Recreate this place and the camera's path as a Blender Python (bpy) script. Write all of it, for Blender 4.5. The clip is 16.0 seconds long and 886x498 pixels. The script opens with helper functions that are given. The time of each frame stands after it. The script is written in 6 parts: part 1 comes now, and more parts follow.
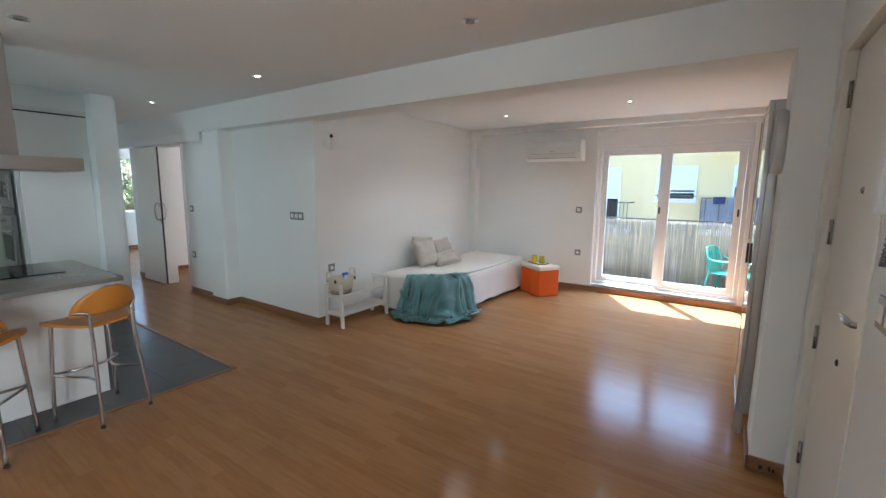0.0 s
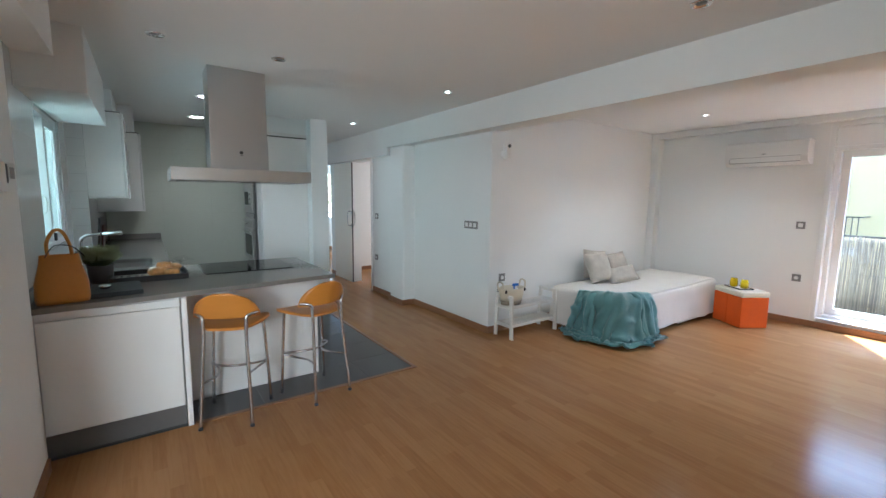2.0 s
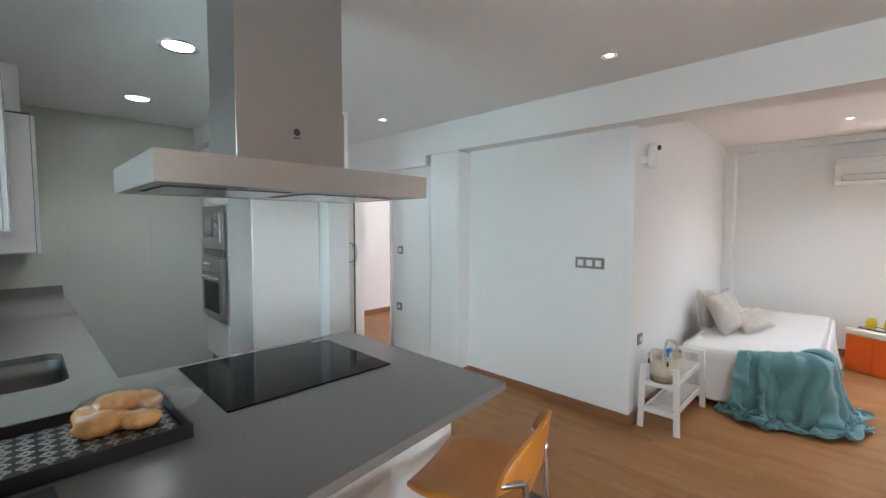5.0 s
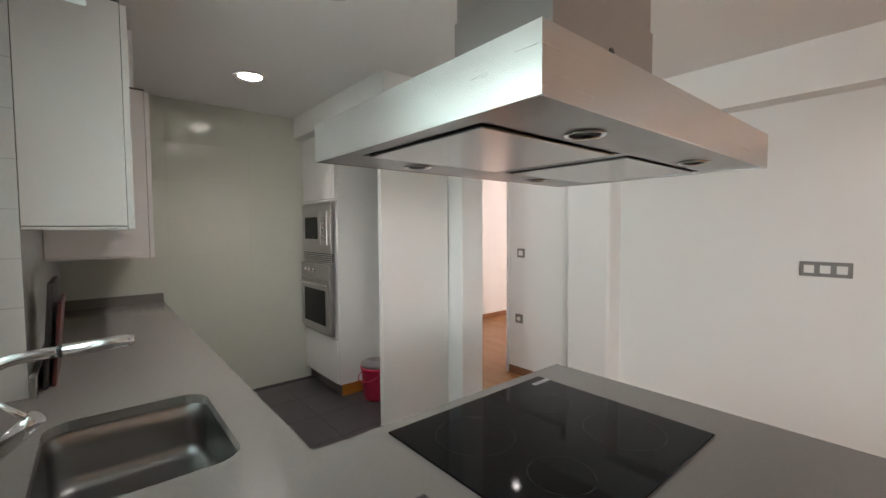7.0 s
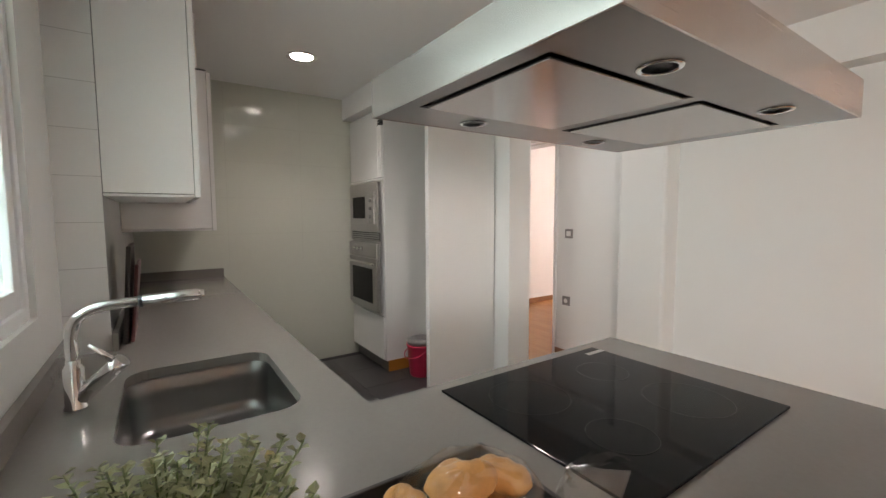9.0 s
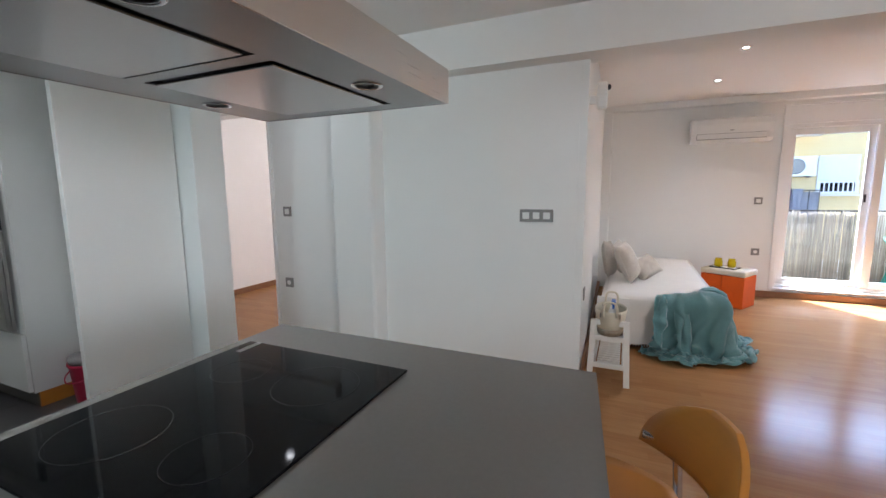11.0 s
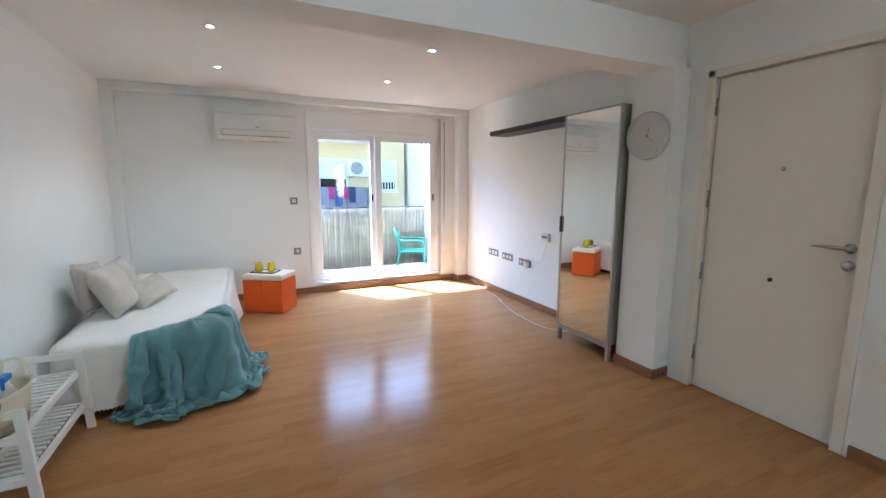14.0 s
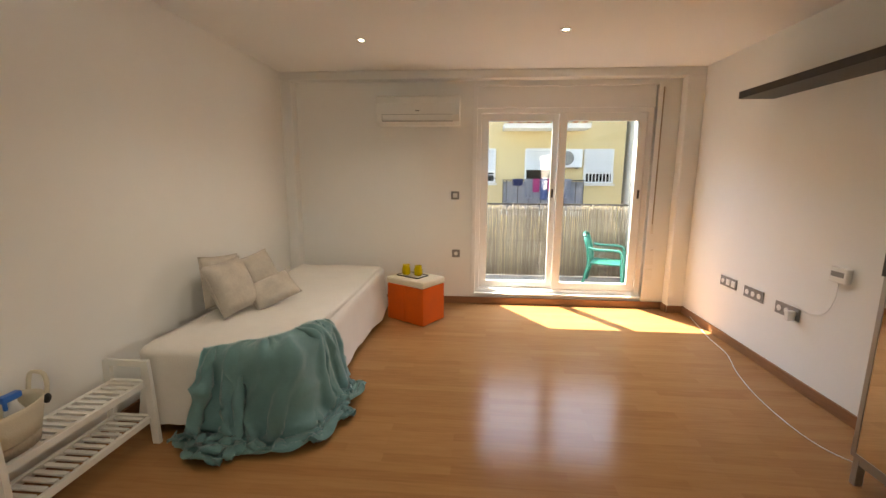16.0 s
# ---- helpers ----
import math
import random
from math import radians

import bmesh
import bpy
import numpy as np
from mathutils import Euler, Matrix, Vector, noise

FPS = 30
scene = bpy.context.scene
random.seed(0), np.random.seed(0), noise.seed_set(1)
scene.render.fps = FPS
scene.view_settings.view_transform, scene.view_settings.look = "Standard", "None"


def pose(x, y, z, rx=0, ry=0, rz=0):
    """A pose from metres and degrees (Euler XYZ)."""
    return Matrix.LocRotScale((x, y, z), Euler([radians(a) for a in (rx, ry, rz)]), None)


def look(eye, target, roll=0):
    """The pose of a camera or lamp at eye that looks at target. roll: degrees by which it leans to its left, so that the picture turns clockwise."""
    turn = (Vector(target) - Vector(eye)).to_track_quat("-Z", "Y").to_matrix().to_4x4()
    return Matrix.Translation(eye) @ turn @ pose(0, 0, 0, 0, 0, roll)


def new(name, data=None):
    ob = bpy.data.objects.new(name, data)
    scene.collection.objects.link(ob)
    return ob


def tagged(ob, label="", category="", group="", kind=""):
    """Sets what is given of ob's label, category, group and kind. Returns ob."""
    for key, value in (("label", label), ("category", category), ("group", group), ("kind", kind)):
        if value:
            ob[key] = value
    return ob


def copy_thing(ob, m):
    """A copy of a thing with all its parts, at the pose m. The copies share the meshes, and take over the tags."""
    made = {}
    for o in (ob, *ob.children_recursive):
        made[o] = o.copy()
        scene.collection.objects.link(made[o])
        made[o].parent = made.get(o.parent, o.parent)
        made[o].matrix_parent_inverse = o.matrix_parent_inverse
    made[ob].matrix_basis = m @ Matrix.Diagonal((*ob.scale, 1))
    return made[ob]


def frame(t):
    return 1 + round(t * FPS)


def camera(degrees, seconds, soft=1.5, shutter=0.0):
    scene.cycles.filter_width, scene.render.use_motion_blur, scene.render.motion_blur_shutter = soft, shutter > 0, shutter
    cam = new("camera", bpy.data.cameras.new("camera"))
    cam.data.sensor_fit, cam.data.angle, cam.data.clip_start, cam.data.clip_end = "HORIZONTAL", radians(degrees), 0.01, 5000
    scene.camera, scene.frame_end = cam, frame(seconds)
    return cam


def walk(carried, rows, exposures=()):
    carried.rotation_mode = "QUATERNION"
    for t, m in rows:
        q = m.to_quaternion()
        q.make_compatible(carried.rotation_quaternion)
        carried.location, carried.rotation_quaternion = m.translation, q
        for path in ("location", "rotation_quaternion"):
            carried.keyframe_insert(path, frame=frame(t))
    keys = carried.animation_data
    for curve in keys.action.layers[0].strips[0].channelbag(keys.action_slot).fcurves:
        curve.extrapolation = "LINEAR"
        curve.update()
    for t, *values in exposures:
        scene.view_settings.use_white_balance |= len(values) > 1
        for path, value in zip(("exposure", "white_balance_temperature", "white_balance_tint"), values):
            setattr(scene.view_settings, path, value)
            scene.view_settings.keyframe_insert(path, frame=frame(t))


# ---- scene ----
cam = camera(93.4, 16.0)
PATH = [
    (0, (0.97, 0.815, 1.468), (-0.153, 2.446, 1.185), 0.6),
    (0.5, (0.96, 0.812, 1.476), (-0.305, 2.339, 1.216), 0.6),
    (1, (0.914, 0.786, 1.489), (-0.502, 2.176, 1.235), 0.7),
    (1.5, (0.849, 0.772, 1.456), (-0.699, 2.016, 1.214), 0.3),
    (2, (0.698, 0.701, 1.458), (-0.92, 1.851, 1.216), 0.7),
    (2.5, (0.386, 0.724, 1.445), (-1.247, 1.855, 1.21), 0.7),
    (3, (0.056, 0.734, 1.429), (-1.542, 1.918, 1.216), 0.9),
    (3.2, (-0.095, 0.724, 1.44), (-1.671, 1.939, 1.235), 0.9),
    (5.3, (-1.718, 0.593, 1.454), (-3.113, 2.022, 1.344), 0.1),
    (5.5, (-1.863, 0.585, 1.448), (-3.263, 2.009, 1.343), 0.1),
    (6, (-2.149, 0.545, 1.431), (-3.57, 1.949, 1.329), -0.1),
    (6.5, (-2.373, 0.501, 1.425), (-3.841, 1.857, 1.332), -0.0),
    (7, (-2.504, 0.452, 1.411), (-4.036, 1.734, 1.313), -0.3),
    (7.5, (-2.523, 0.412, 1.395), (-4.131, 1.597, 1.3), -0.1),
    (8, (-2.516, 0.381, 1.373), (-4.196, 1.461, 1.266), -0.2),
    (8.2, (-2.531, 0.364, 1.357), (-4.226, 1.419, 1.242), -0.1),
    (10.5, (-2.47, 0.701, 1.325), (-3.631, 2.308, 1.058), -0.6),
    (11, (-2.357, 0.763, 1.334), (-3.154, 2.577, 1.062), -0.5),
    (11.5, (-2.24, 0.798, 1.361), (-2.597, 2.745, 1.081), -0.1),
    (12, (-2.114, 0.853, 1.359), (-2.033, 2.832, 1.082), -0.0),
    (12.5, (-1.897, 0.853, 1.379), (-1.466, 2.785, 1.097), 0.1),
    (13, (-1.772, 0.932, 1.361), (-1.078, 2.786, 1.078), 0.0),
    (13.5, (-1.617, 1.226, 1.406), (-0.791, 3.023, 1.113), -0.0),
    (14, (-1.407, 1.519, 1.383), (-0.572, 3.311, 1.082), 0.1),
    (14.5, (-1.126, 1.836, 1.382), (-0.418, 3.682, 1.076), 0.4),
    (15, (-0.965, 2.181, 1.402), (-0.484, 4.094, 1.074), 0.4),
    (15.5, (-0.849, 2.417, 1.359), (-0.658, 4.381, 1.034), 0.4),
    (16, (-0.651, 2.533, 1.39), (-0.809, 4.497, 1.047), 0.3),
]
walk(cam, [(t, look(eye, target, roll)) for t, eye, target, roll in PATH], [
    (0.0, 2.9, 5600, 5), (1.0, 3.0, 5500, 4), (3.2, 3.35, 5500, 4), (5.3, 3.5, 5800, 9), (7.0, 3.45, 6700, 17), (8.2, 3.45, 7000, 20), (10.5, 3.6, 6400, 17), (11.3, 3.05, 5700, 10), (12.5, 3.05, 5300, 5), (14.4, 3.25, 5350, 2),
    (15.0, 3.25, 6700, 4), (15.5, 2.9, 8000, 7), (16.0, 2.65, 8200, 10)])

# Sky, sun and lamps
world = bpy.data.worlds.new("sky")
scene.world = world
world.use_nodes = True
wn = world.node_tree
SUN_H, SUN_E = (-0.55, 0.84), radians(61)
sky = wn.nodes.new("ShaderNodeTexSky")
sky.sky_type = "NISHITA"
sky.sun_disc = False
sky.sun_elevation = SUN_E
sky.sun_rotation = math.atan2(SUN_H[0], SUN_H[1])
wn.links.new(sky.outputs[0], wn.nodes["Background"].inputs[0])
wn.nodes["Background"].inputs[1].default_value = 0.11


def lamp(name, kind, m, energy, color, **settings):
    data = bpy.data.lights.new(name, kind)
    data.energy, data.color = energy, color
    for key, value in settings.items():
        if key == "size":
            data.size = value
        elif key == "size_y":
            data.shape = "RECTANGLE"
            data.size_y = value
        elif key == "angle":
            data.angle = value
        elif key == "spot":
            data.spot_size, data.spot_blend = value
        elif key == "radius":
            data.shadow_soft_size = value
    ob = new(name, data)
    ob.matrix_world = m
    return ob


ce, se = math.cos(SUN_E), math.sin(SUN_E)
lamp("sun", "SUN", look((-5.5 * ce, 8.4 * ce, 10 * se), (0, 0, 0)), 5.0, (1.0, 0.96, 0.90), angle=radians(0.5))
lamp("balcony_daylight", "AREA", look((-0.1, 9.8, 4.3), (-0.1, 6.4, 0.6)), 165, (0.48, 0.64, 1.0), size=6.0, size_y=3.4)
lamp("kitchen_daylight", "AREA", look((-3.6, -0.35, 1.6), (-3.6, 1.0, 1.3)), 1.5, (0.84, 1.0, 0.97), size=0.85, size_y=0.9)
lamp("hall_daylight", "AREA", look((-9.5, 6.6, 1.7), (-8.8, 4.0, 1.2)), 6.5, (0.8, 0.92, 1.0), size=1.2, size_y=1.2)
# Hidden fill lamp added in the side room, which has no window.
lamp("bedroom_fill", "AREA", look((-4.9, 6.9, 1.8), (-6.6, 4.2, 1.2)), 8, (1.0, 0.86, 0.80), size=1.2, size_y=1.2)
# Fill lamp added at the entrance, out of view; no known source there.
lamp("entrance_fill", "AREA", look((1.36, -0.75, 1.5), (-2.3, -0.2, 0.9)), 10, (1.0, 0.98, 0.94), size=1.05, size_y=1.0)

LIT = [(-2.54, 3.03), (-4.66, 3.02)]
KITCHEN_LIT = [(-4.18, 1.26), (-5.5, 1.29)]
UNLIT = [(-2.53, 1.54), (-2.51, 0.81), (-0.36, 3.0)]
LIVING_LIT = [(-1.56, 4.87), (-1.57, 5.94), (-0.02, 4.7), (-0.04, 5.8)]
CEIL = 2.43


# Materials
def mat(name, color=(0.8, 0.8, 0.8), rough=0.5, metal=0.0, var=0.06, scale=3.0, bump=0.0, bump_scale=60.0, emit=None, strength=0.0,
        coat=0.0, trans=0.0, ior=1.45, island=0.0, wear=0.0, aniso=None, sheen=0.0, sub=0.0):
    m = bpy.data.materials.new(name)
    m.use_nodes = True
    nt = m.node_tree
    b = nt.nodes["Principled BSDF"]
    b.inputs["Roughness"].default_value = rough
    b.inputs["Metallic"].default_value = metal
    b.inputs["Coat Weight"].default_value = coat
    b.inputs["Coat Roughness"].default_value = 0.12
    b.inputs["Transmission Weight"].default_value = trans
    b.inputs["IOR"].default_value = ior
    b.inputs["Sheen Weight"].default_value = sheen
    tc = nt.nodes.new("ShaderNodeTexCoord")
    src = tc.outputs["Object"]
    if aniso:
        mp = nt.nodes.new("ShaderNodeMapping")
        mp.inputs["Scale"].default_value = aniso
        nt.links.new(src, mp.inputs[0])
        src = mp.outputs[0]
    n1 = nt.nodes.new("ShaderNodeTexNoise")
    n1.inputs["Scale"].default_value = scale
    n1.inputs["Detail"].default_value = 5
    nt.links.new(src, n1.inputs["Vector"])
    n2 = nt.nodes.new("ShaderNodeTexNoise")
    n2.inputs["Scale"].default_value = scale * 9
    n2.inputs["Detail"].default_value = 3
    nt.links.new(src, n2.inputs["Vector"])
    add = nt.nodes.new("ShaderNodeMath")
    add.operation = "MULTIPLY_ADD"
    add.inputs[1].default_value = 0.35
    nt.links.new(n2.outputs[0], add.inputs[0])
    nt.links.new(n1.outputs[0], add.inputs[2])
    ramp = nt.nodes.new("ShaderNodeMapRange")
    ramp.inputs["From Min"].default_value = 0.35
    ramp.inputs["From Max"].default_value = 1.0
    ramp.inputs["To Min"].default_value = 1.0 - var
    ramp.inputs["To Max"].default_value = 1.0 + var
    nt.links.new(add.outputs[0], ramp.inputs[0])
    value = ramp.outputs[0]
    if island:
        oi = nt.nodes.new("ShaderNodeObjectInfo")
        geo = nt.nodes.new("ShaderNodeNewGeometry")
        s = nt.nodes.new("ShaderNodeMath")
        s.operation = "ADD"
        nt.links.new(oi.outputs["Random"], s.inputs[0])
        nt.links.new(geo.outputs["Random Per Island"], s.inputs[1])
        fr = nt.nodes.new("ShaderNodeMath")
        fr.operation = "FRACT"
        nt.links.new(s.outputs[0], fr.inputs[0])
        mr = nt.nodes.new("ShaderNodeMapRange")
        mr.inputs["To Min"].default_value = 1 - island
        mr.inputs["To Max"].default_value = 1 + island
        nt.links.new(fr.outputs[0], mr.inputs[0])
        mu = nt.nodes.new("ShaderNodeMath")
        mu.operation = "MULTIPLY"
        nt.links.new(value, mu.inputs[0])
        nt.links.new(mr.outputs[0], mu.inputs[1])
        value = mu.outputs[0]
    vm = nt.nodes.new("ShaderNodeVectorMath")
    vm.operation = "SCALE"
    vm.inputs[0].default_value = color
    nt.links.new(value, vm.inputs["Scale"])
    nt.links.new(vm.outputs[0], b.inputs["Base Color"])
    rr = nt.nodes.new("ShaderNodeMapRange")
    rr.inputs["To Min"].default_value = max(0.0, rough * (0.85 - wear))
    rr.inputs["To Max"].default_value = min(1.0, rough * (1.15 + wear))
    nt.links.new(n1.outputs[0], rr.inputs[0])
    if rough > 0.02:
        nt.links.new(rr.outputs[0], b.inputs["Roughness"])
    if bump:
        bn = nt.nodes.new("ShaderNodeTexNoise")
        bn.inputs["Scale"].default_value = bump_scale
        bn.inputs["Detail"].default_value = 4
        nt.links.new(src, bn.inputs["Vector"])
        bp = nt.nodes.new("ShaderNodeBump")
        bp.inputs["Strength"].default_value = bump
        bp.inputs["Distance"].default_value = 0.01
        nt.links.new(bn.outputs[0], bp.inputs["Height"])
        nt.links.new(bp.outputs[0], b.inputs["Normal"])
    if emit:
        b.inputs["Emission Color"].default_value = (*emit, 1)
        b.inputs["Emission Strength"].default_value = strength
    return m


def laminate(name, strip_w, strip_l, colors, rough, along="Y"):
    """Wood boards laid in strips: a brick grid gives each stave its own tone, noise gives the grain."""
    m = bpy.data.materials.new(name)
    m.use_nodes = True
    nt = m.node_tree
    b = nt.nodes["Principled BSDF"]
    tc = nt.nodes.new("ShaderNodeTexCoord")
    mp = nt.nodes.new("ShaderNodeMapping")
    mp.inputs["Rotation"].default_value = (0, 0, radians(90) if along == "Y" else 0)
    nt.links.new(tc.outputs["Object"], mp.inputs[0])
    br = nt.nodes.new("ShaderNodeTexBrick")
    br.offset = 0.37
    br.inputs["Scale"].default_value = 1.0
    br.inputs["Brick Width"].default_value = strip_l
    br.inputs["Row Height"].default_value = strip_w
    br.inputs["Mortar Size"].default_value = 0.0006
    br.inputs["Color1"].default_value = (0, 0, 0, 1)
    br.inputs["Color2"].default_value = (1, 1, 1, 1)
    br.inputs["Mortar"].default_value = (0.25, 0.25, 0.25, 1)
    nt.links.new(mp.outputs[0], br.inputs["Vector"])
    gm = nt.nodes.new("ShaderNodeMapping")
    gm.inputs["Scale"].default_value = (2.0, 26.0, 1.0)
    nt.links.new(mp.outputs[0], gm.inputs[0])
    g = nt.nodes.new("ShaderNodeTexNoise")
    g.inputs["Scale"].default_value = 2.2
    g.inputs["Detail"].default_value = 7
    g.inputs["Distortion"].default_value = 0.4
    nt.links.new(gm.outputs[0], g.inputs["Vector"])
    big = nt.nodes.new("ShaderNodeTexNoise")
    big.inputs["Scale"].default_value = 0.9
    nt.links.new(tc.outputs["Object"], big.inputs["Vector"])
    mix = nt.nodes.new("ShaderNodeMath")
    mix.operation = "MULTIPLY_ADD"
    mix.inputs[1].default_value = 0.42
    sep = nt.nodes.new("ShaderNodeSeparateColor")
    nt.links.new(br.outputs["Color"], sep.inputs[0])
    nt.links.new(sep.outputs[0], mix.inputs[0])
    nt.links.new(g.outputs[0], mix.inputs[2])
    cr = nt.nodes.new("ShaderNodeValToRGB")
    cr.color_ramp.elements[0].position = 0.32
    cr.color_ramp.elements[0].color = (*colors[0], 1)
    cr.color_ramp.elements[1].position = 0.95
    cr.color_ramp.elements[1].color = (*colors[1], 1)
    nt.links.new(mix.outputs[0], cr.inputs[0])
    nt.links.new(cr.outputs[0], b.inputs["Base Color"])
    rr = nt.nodes.new("ShaderNodeMapRange")
    rr.inputs["From Min"].default_value = 0.0
    rr.inputs["From Max"].default_value = 1.0
    rr.inputs["To Min"].default_value = rough * 0.85
    rr.inputs["To Max"].default_value = rough * 1.15
    nt.links.new(big.outputs[0], rr.inputs[0])
    nt.links.new(rr.outputs[0], b.inputs["Roughness"])
    bp = nt.nodes.new("ShaderNodeBump")
    bp.inputs["Strength"].default_value = 0.06
    bp.inputs["Distance"].default_value = 0.002
    nt.links.new(g.outputs[0], bp.inputs["Height"])
    nt.links.new(bp.outputs[0], b.inputs["Normal"])
    return m


def film_mix(m):
    """Thin film: the same weak gloss from either side."""
    mx = m.node_tree.nodes["Mix Shader"]
    for l in list(m.node_tree.links):
        if l.to_node == mx and l.to_socket == mx.inputs[0]:
            m.node_tree.links.remove(l)
    mx.inputs[0].default_value = 0.12


def brushed(name, color, rough, stretch):
    m = mat(name, color, rough, 1.0, var=0.012, scale=4.0, aniso=stretch)
    return m


M_WALL = mat("wall_paint", (0.83, 0.84, 0.825), 0.75, var=0.015, scale=1.2, bump=0.05, bump_scale=45)
M_CEIL = mat("ceiling_paint", (0.84, 0.84, 0.825), 0.85, var=0.012, scale=1.0, bump=0.03, bump_scale=30)
M_FLOOR = laminate("laminate_oak", 0.065, 0.55, ((0.285, 0.137, 0.052), (0.365, 0.186, 0.077)), 0.17, along="X")
M_FLOOR.node_tree.nodes["Principled BSDF"].inputs["Specular IOR Level"].default_value = 0.10
M_BASE = mat("skirting_wood", (0.26, 0.125, 0.060), 0.4, var=0.2, scale=4, aniso=(2, 2, 20))
M_TILE = mat("dark_tile", (0.058, 0.056, 0.056), 0.3, var=0.12, scale=6, bump=0.03, bump_scale=80, island=0.07)
M_GROUT = mat("grout", (0.07, 0.07, 0.07), 0.9)
M_KTILE = mat("pale_gloss_tile", (0.60, 0.62, 0.54), 0.12, var=0.02, scale=2, bump=0.01, bump_scale=8)
M_KJOINT = mat("wall_joint", (0.50, 0.52, 0.44), 0.5)
M_WTILE = mat("white_gloss_tile", (0.74, 0.75, 0.73), 0.15, var=0.02, scale=2, bump=0.01, bump_scale=8)
M_JOINT = mat("pale_joint", (0.46, 0.46, 0.44), 0.8)
M_RIM = mat("silver_paint", (0.58, 0.58, 0.57), 0.35, 0.2)
M_LENS = mat("lamp_lens_off", (0.42, 0.41, 0.40), 0.35)
M_LACQ = mat("white_lacquer", (0.80, 0.80, 0.78), 0.16, var=0.01, scale=1.5)
M_PANEL = mat("white_laminate", (0.78, 0.77, 0.74), 0.45, var=0.015, scale=2)
M_PLINTH = mat("grey_plinth", (0.14, 0.135, 0.13), 0.4, var=0.08, scale=5)
M_TOP = mat("grey_quartz", (0.205, 0.192, 0.176), 0.2, var=0.035, scale=90, wear=0.05)
M_STEEL = brushed("brushed_steel", (0.66, 0.645, 0.63), 0.26, (1.5, 1.5, 60))
# Steel with shade darkened into its colour for the hood underside; sink shares it.
M_STEEL_D = brushed("darkened_brushed_steel", (0.27, 0.262, 0.255), 0.30, (3, 3, 30))
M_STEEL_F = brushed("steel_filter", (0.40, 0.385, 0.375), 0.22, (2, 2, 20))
M_STEEL_V = brushed("brushed_steel_upright", (0.46, 0.45, 0.44), 0.3, (40, 40, 1))
M_CHROME = mat("chrome", (0.8, 0.8, 0.8), 0.08, 1.0, var=0.02)
M_LEG = mat("satin_metal", (0.55, 0.55, 0.56), 0.25, 1.0, var=0.04)
M_BLACKGLASS = mat("black_glass", (0.005, 0.005, 0.006), 0.05, var=0.05)
M_BLACKGLASS.node_tree.nodes["Principled BSDF"].inputs["Specular IOR Level"].default_value = 0.14
M_DARK = mat("dark_plastic", (0.03, 0.03, 0.032), 0.4, var=0.1)
M_GREYP = mat("grey_plastic", (0.24, 0.235, 0.23), 0.4, var=0.05)
M_WHITEP = mat("white_plastic", (0.78, 0.78, 0.76), 0.35, var=0.02)
M_PLY = mat("orange_plywood", (0.56, 0.225, 0.035), 0.36, var=0.07, scale=3, aniso=(1, 1, 9))
M_ALU = mat("white_aluminium", (0.82, 0.83, 0.83), 0.3, var=0.015)
M_GALU = mat("grey_aluminium", (0.42, 0.41, 0.39), 0.35, 0.7, var=0.05)
M_MIRROR = mat("mirror_glass", (0.88, 0.89, 0.88), 0.005, 1.0, var=0.0)
M_DOOR = mat("white_door_lacquer", (0.80, 0.775, 0.70), 0.4, var=0.015, scale=2)
M_SPREAD = mat("cream_bedspread", (0.74, 0.71, 0.66), 0.9, var=0.05, scale=5, bump=0.35, bump_scale=140, sheen=0.2)
M_TEAL = mat("teal_fleece", (0.24, 0.46, 0.465), 0.95, var=0.12, scale=6, bump=0.35, bump_scale=160, sheen=0.5)
M_PILLOW = mat("beige_cushion", (0.50, 0.46, 0.40), 0.9, var=0.2, scale=9, bump=0.35, bump_scale=150, sheen=0.2)
M_ORANGE = mat("orange_velour", (0.64, 0.10, 0.005), 0.85, var=0.1, scale=7, bump=0.15, bump_scale=120)
M_CREAM = mat("cream_fabric", (0.67, 0.61, 0.48), 0.85, var=0.05, scale=8, bump=0.2, bump_scale=150)
M_WPAINT = mat("white_painted_wood", (0.74, 0.72, 0.67), 0.45, var=0.04, scale=5)
M_REED = mat("reed", (0.21, 0.178, 0.135), 0.8, var=0.25, scale=8, island=0.35)
M_GREEN = mat("green_plastic", (0.004, 0.125, 0.095), 0.4, var=0.05)
M_YELLOW = mat("yellow_glass", (0.85, 0.68, 0.02), 0.15, var=0.05, trans=0.4)
M_SHELF = mat("black_brown_wood", (0.022, 0.019, 0.018), 0.4, var=0.2, scale=6, aniso=(1, 10, 1))
M_BAG = mat("tan_leather", (0.46, 0.18, 0.022), 0.45, var=0.12, scale=6, bump=0.12, bump_scale=120)
M_FACADE = mat("yellow_render", (0.72, 0.57, 0.32), 0.9, var=0.05, scale=0.6, bump=0.1, bump_scale=20)
M_FACADE_W = mat("white_render", (0.80, 0.78, 0.74), 0.9, var=0.05, scale=0.6, bump=0.1, bump_scale=20)
M_SHUTTER = mat("white_shutter", (0.75, 0.77, 0.80), 0.5, var=0.03)
M_TERRA = mat("terracotta", (0.45, 0.16, 0.07), 0.8, var=0.2, scale=8)
M_CONC = mat("concrete", (0.48, 0.46, 0.43), 0.9, var=0.12, scale=3, bump=0.1)
M_BALC = mat("balcony_tile", (0.20, 0.195, 0.19), 0.8, var=0.2, scale=4, bump=0.1)
M_LEAF = mat("leaf_green", (0.15, 0.19, 0.07), 0.6, var=0.3, scale=20, island=0.4)
M_LEAFC = mat("cream_leaf", (0.40, 0.42, 0.24), 0.6, var=0.2, scale=20, island=0.3)
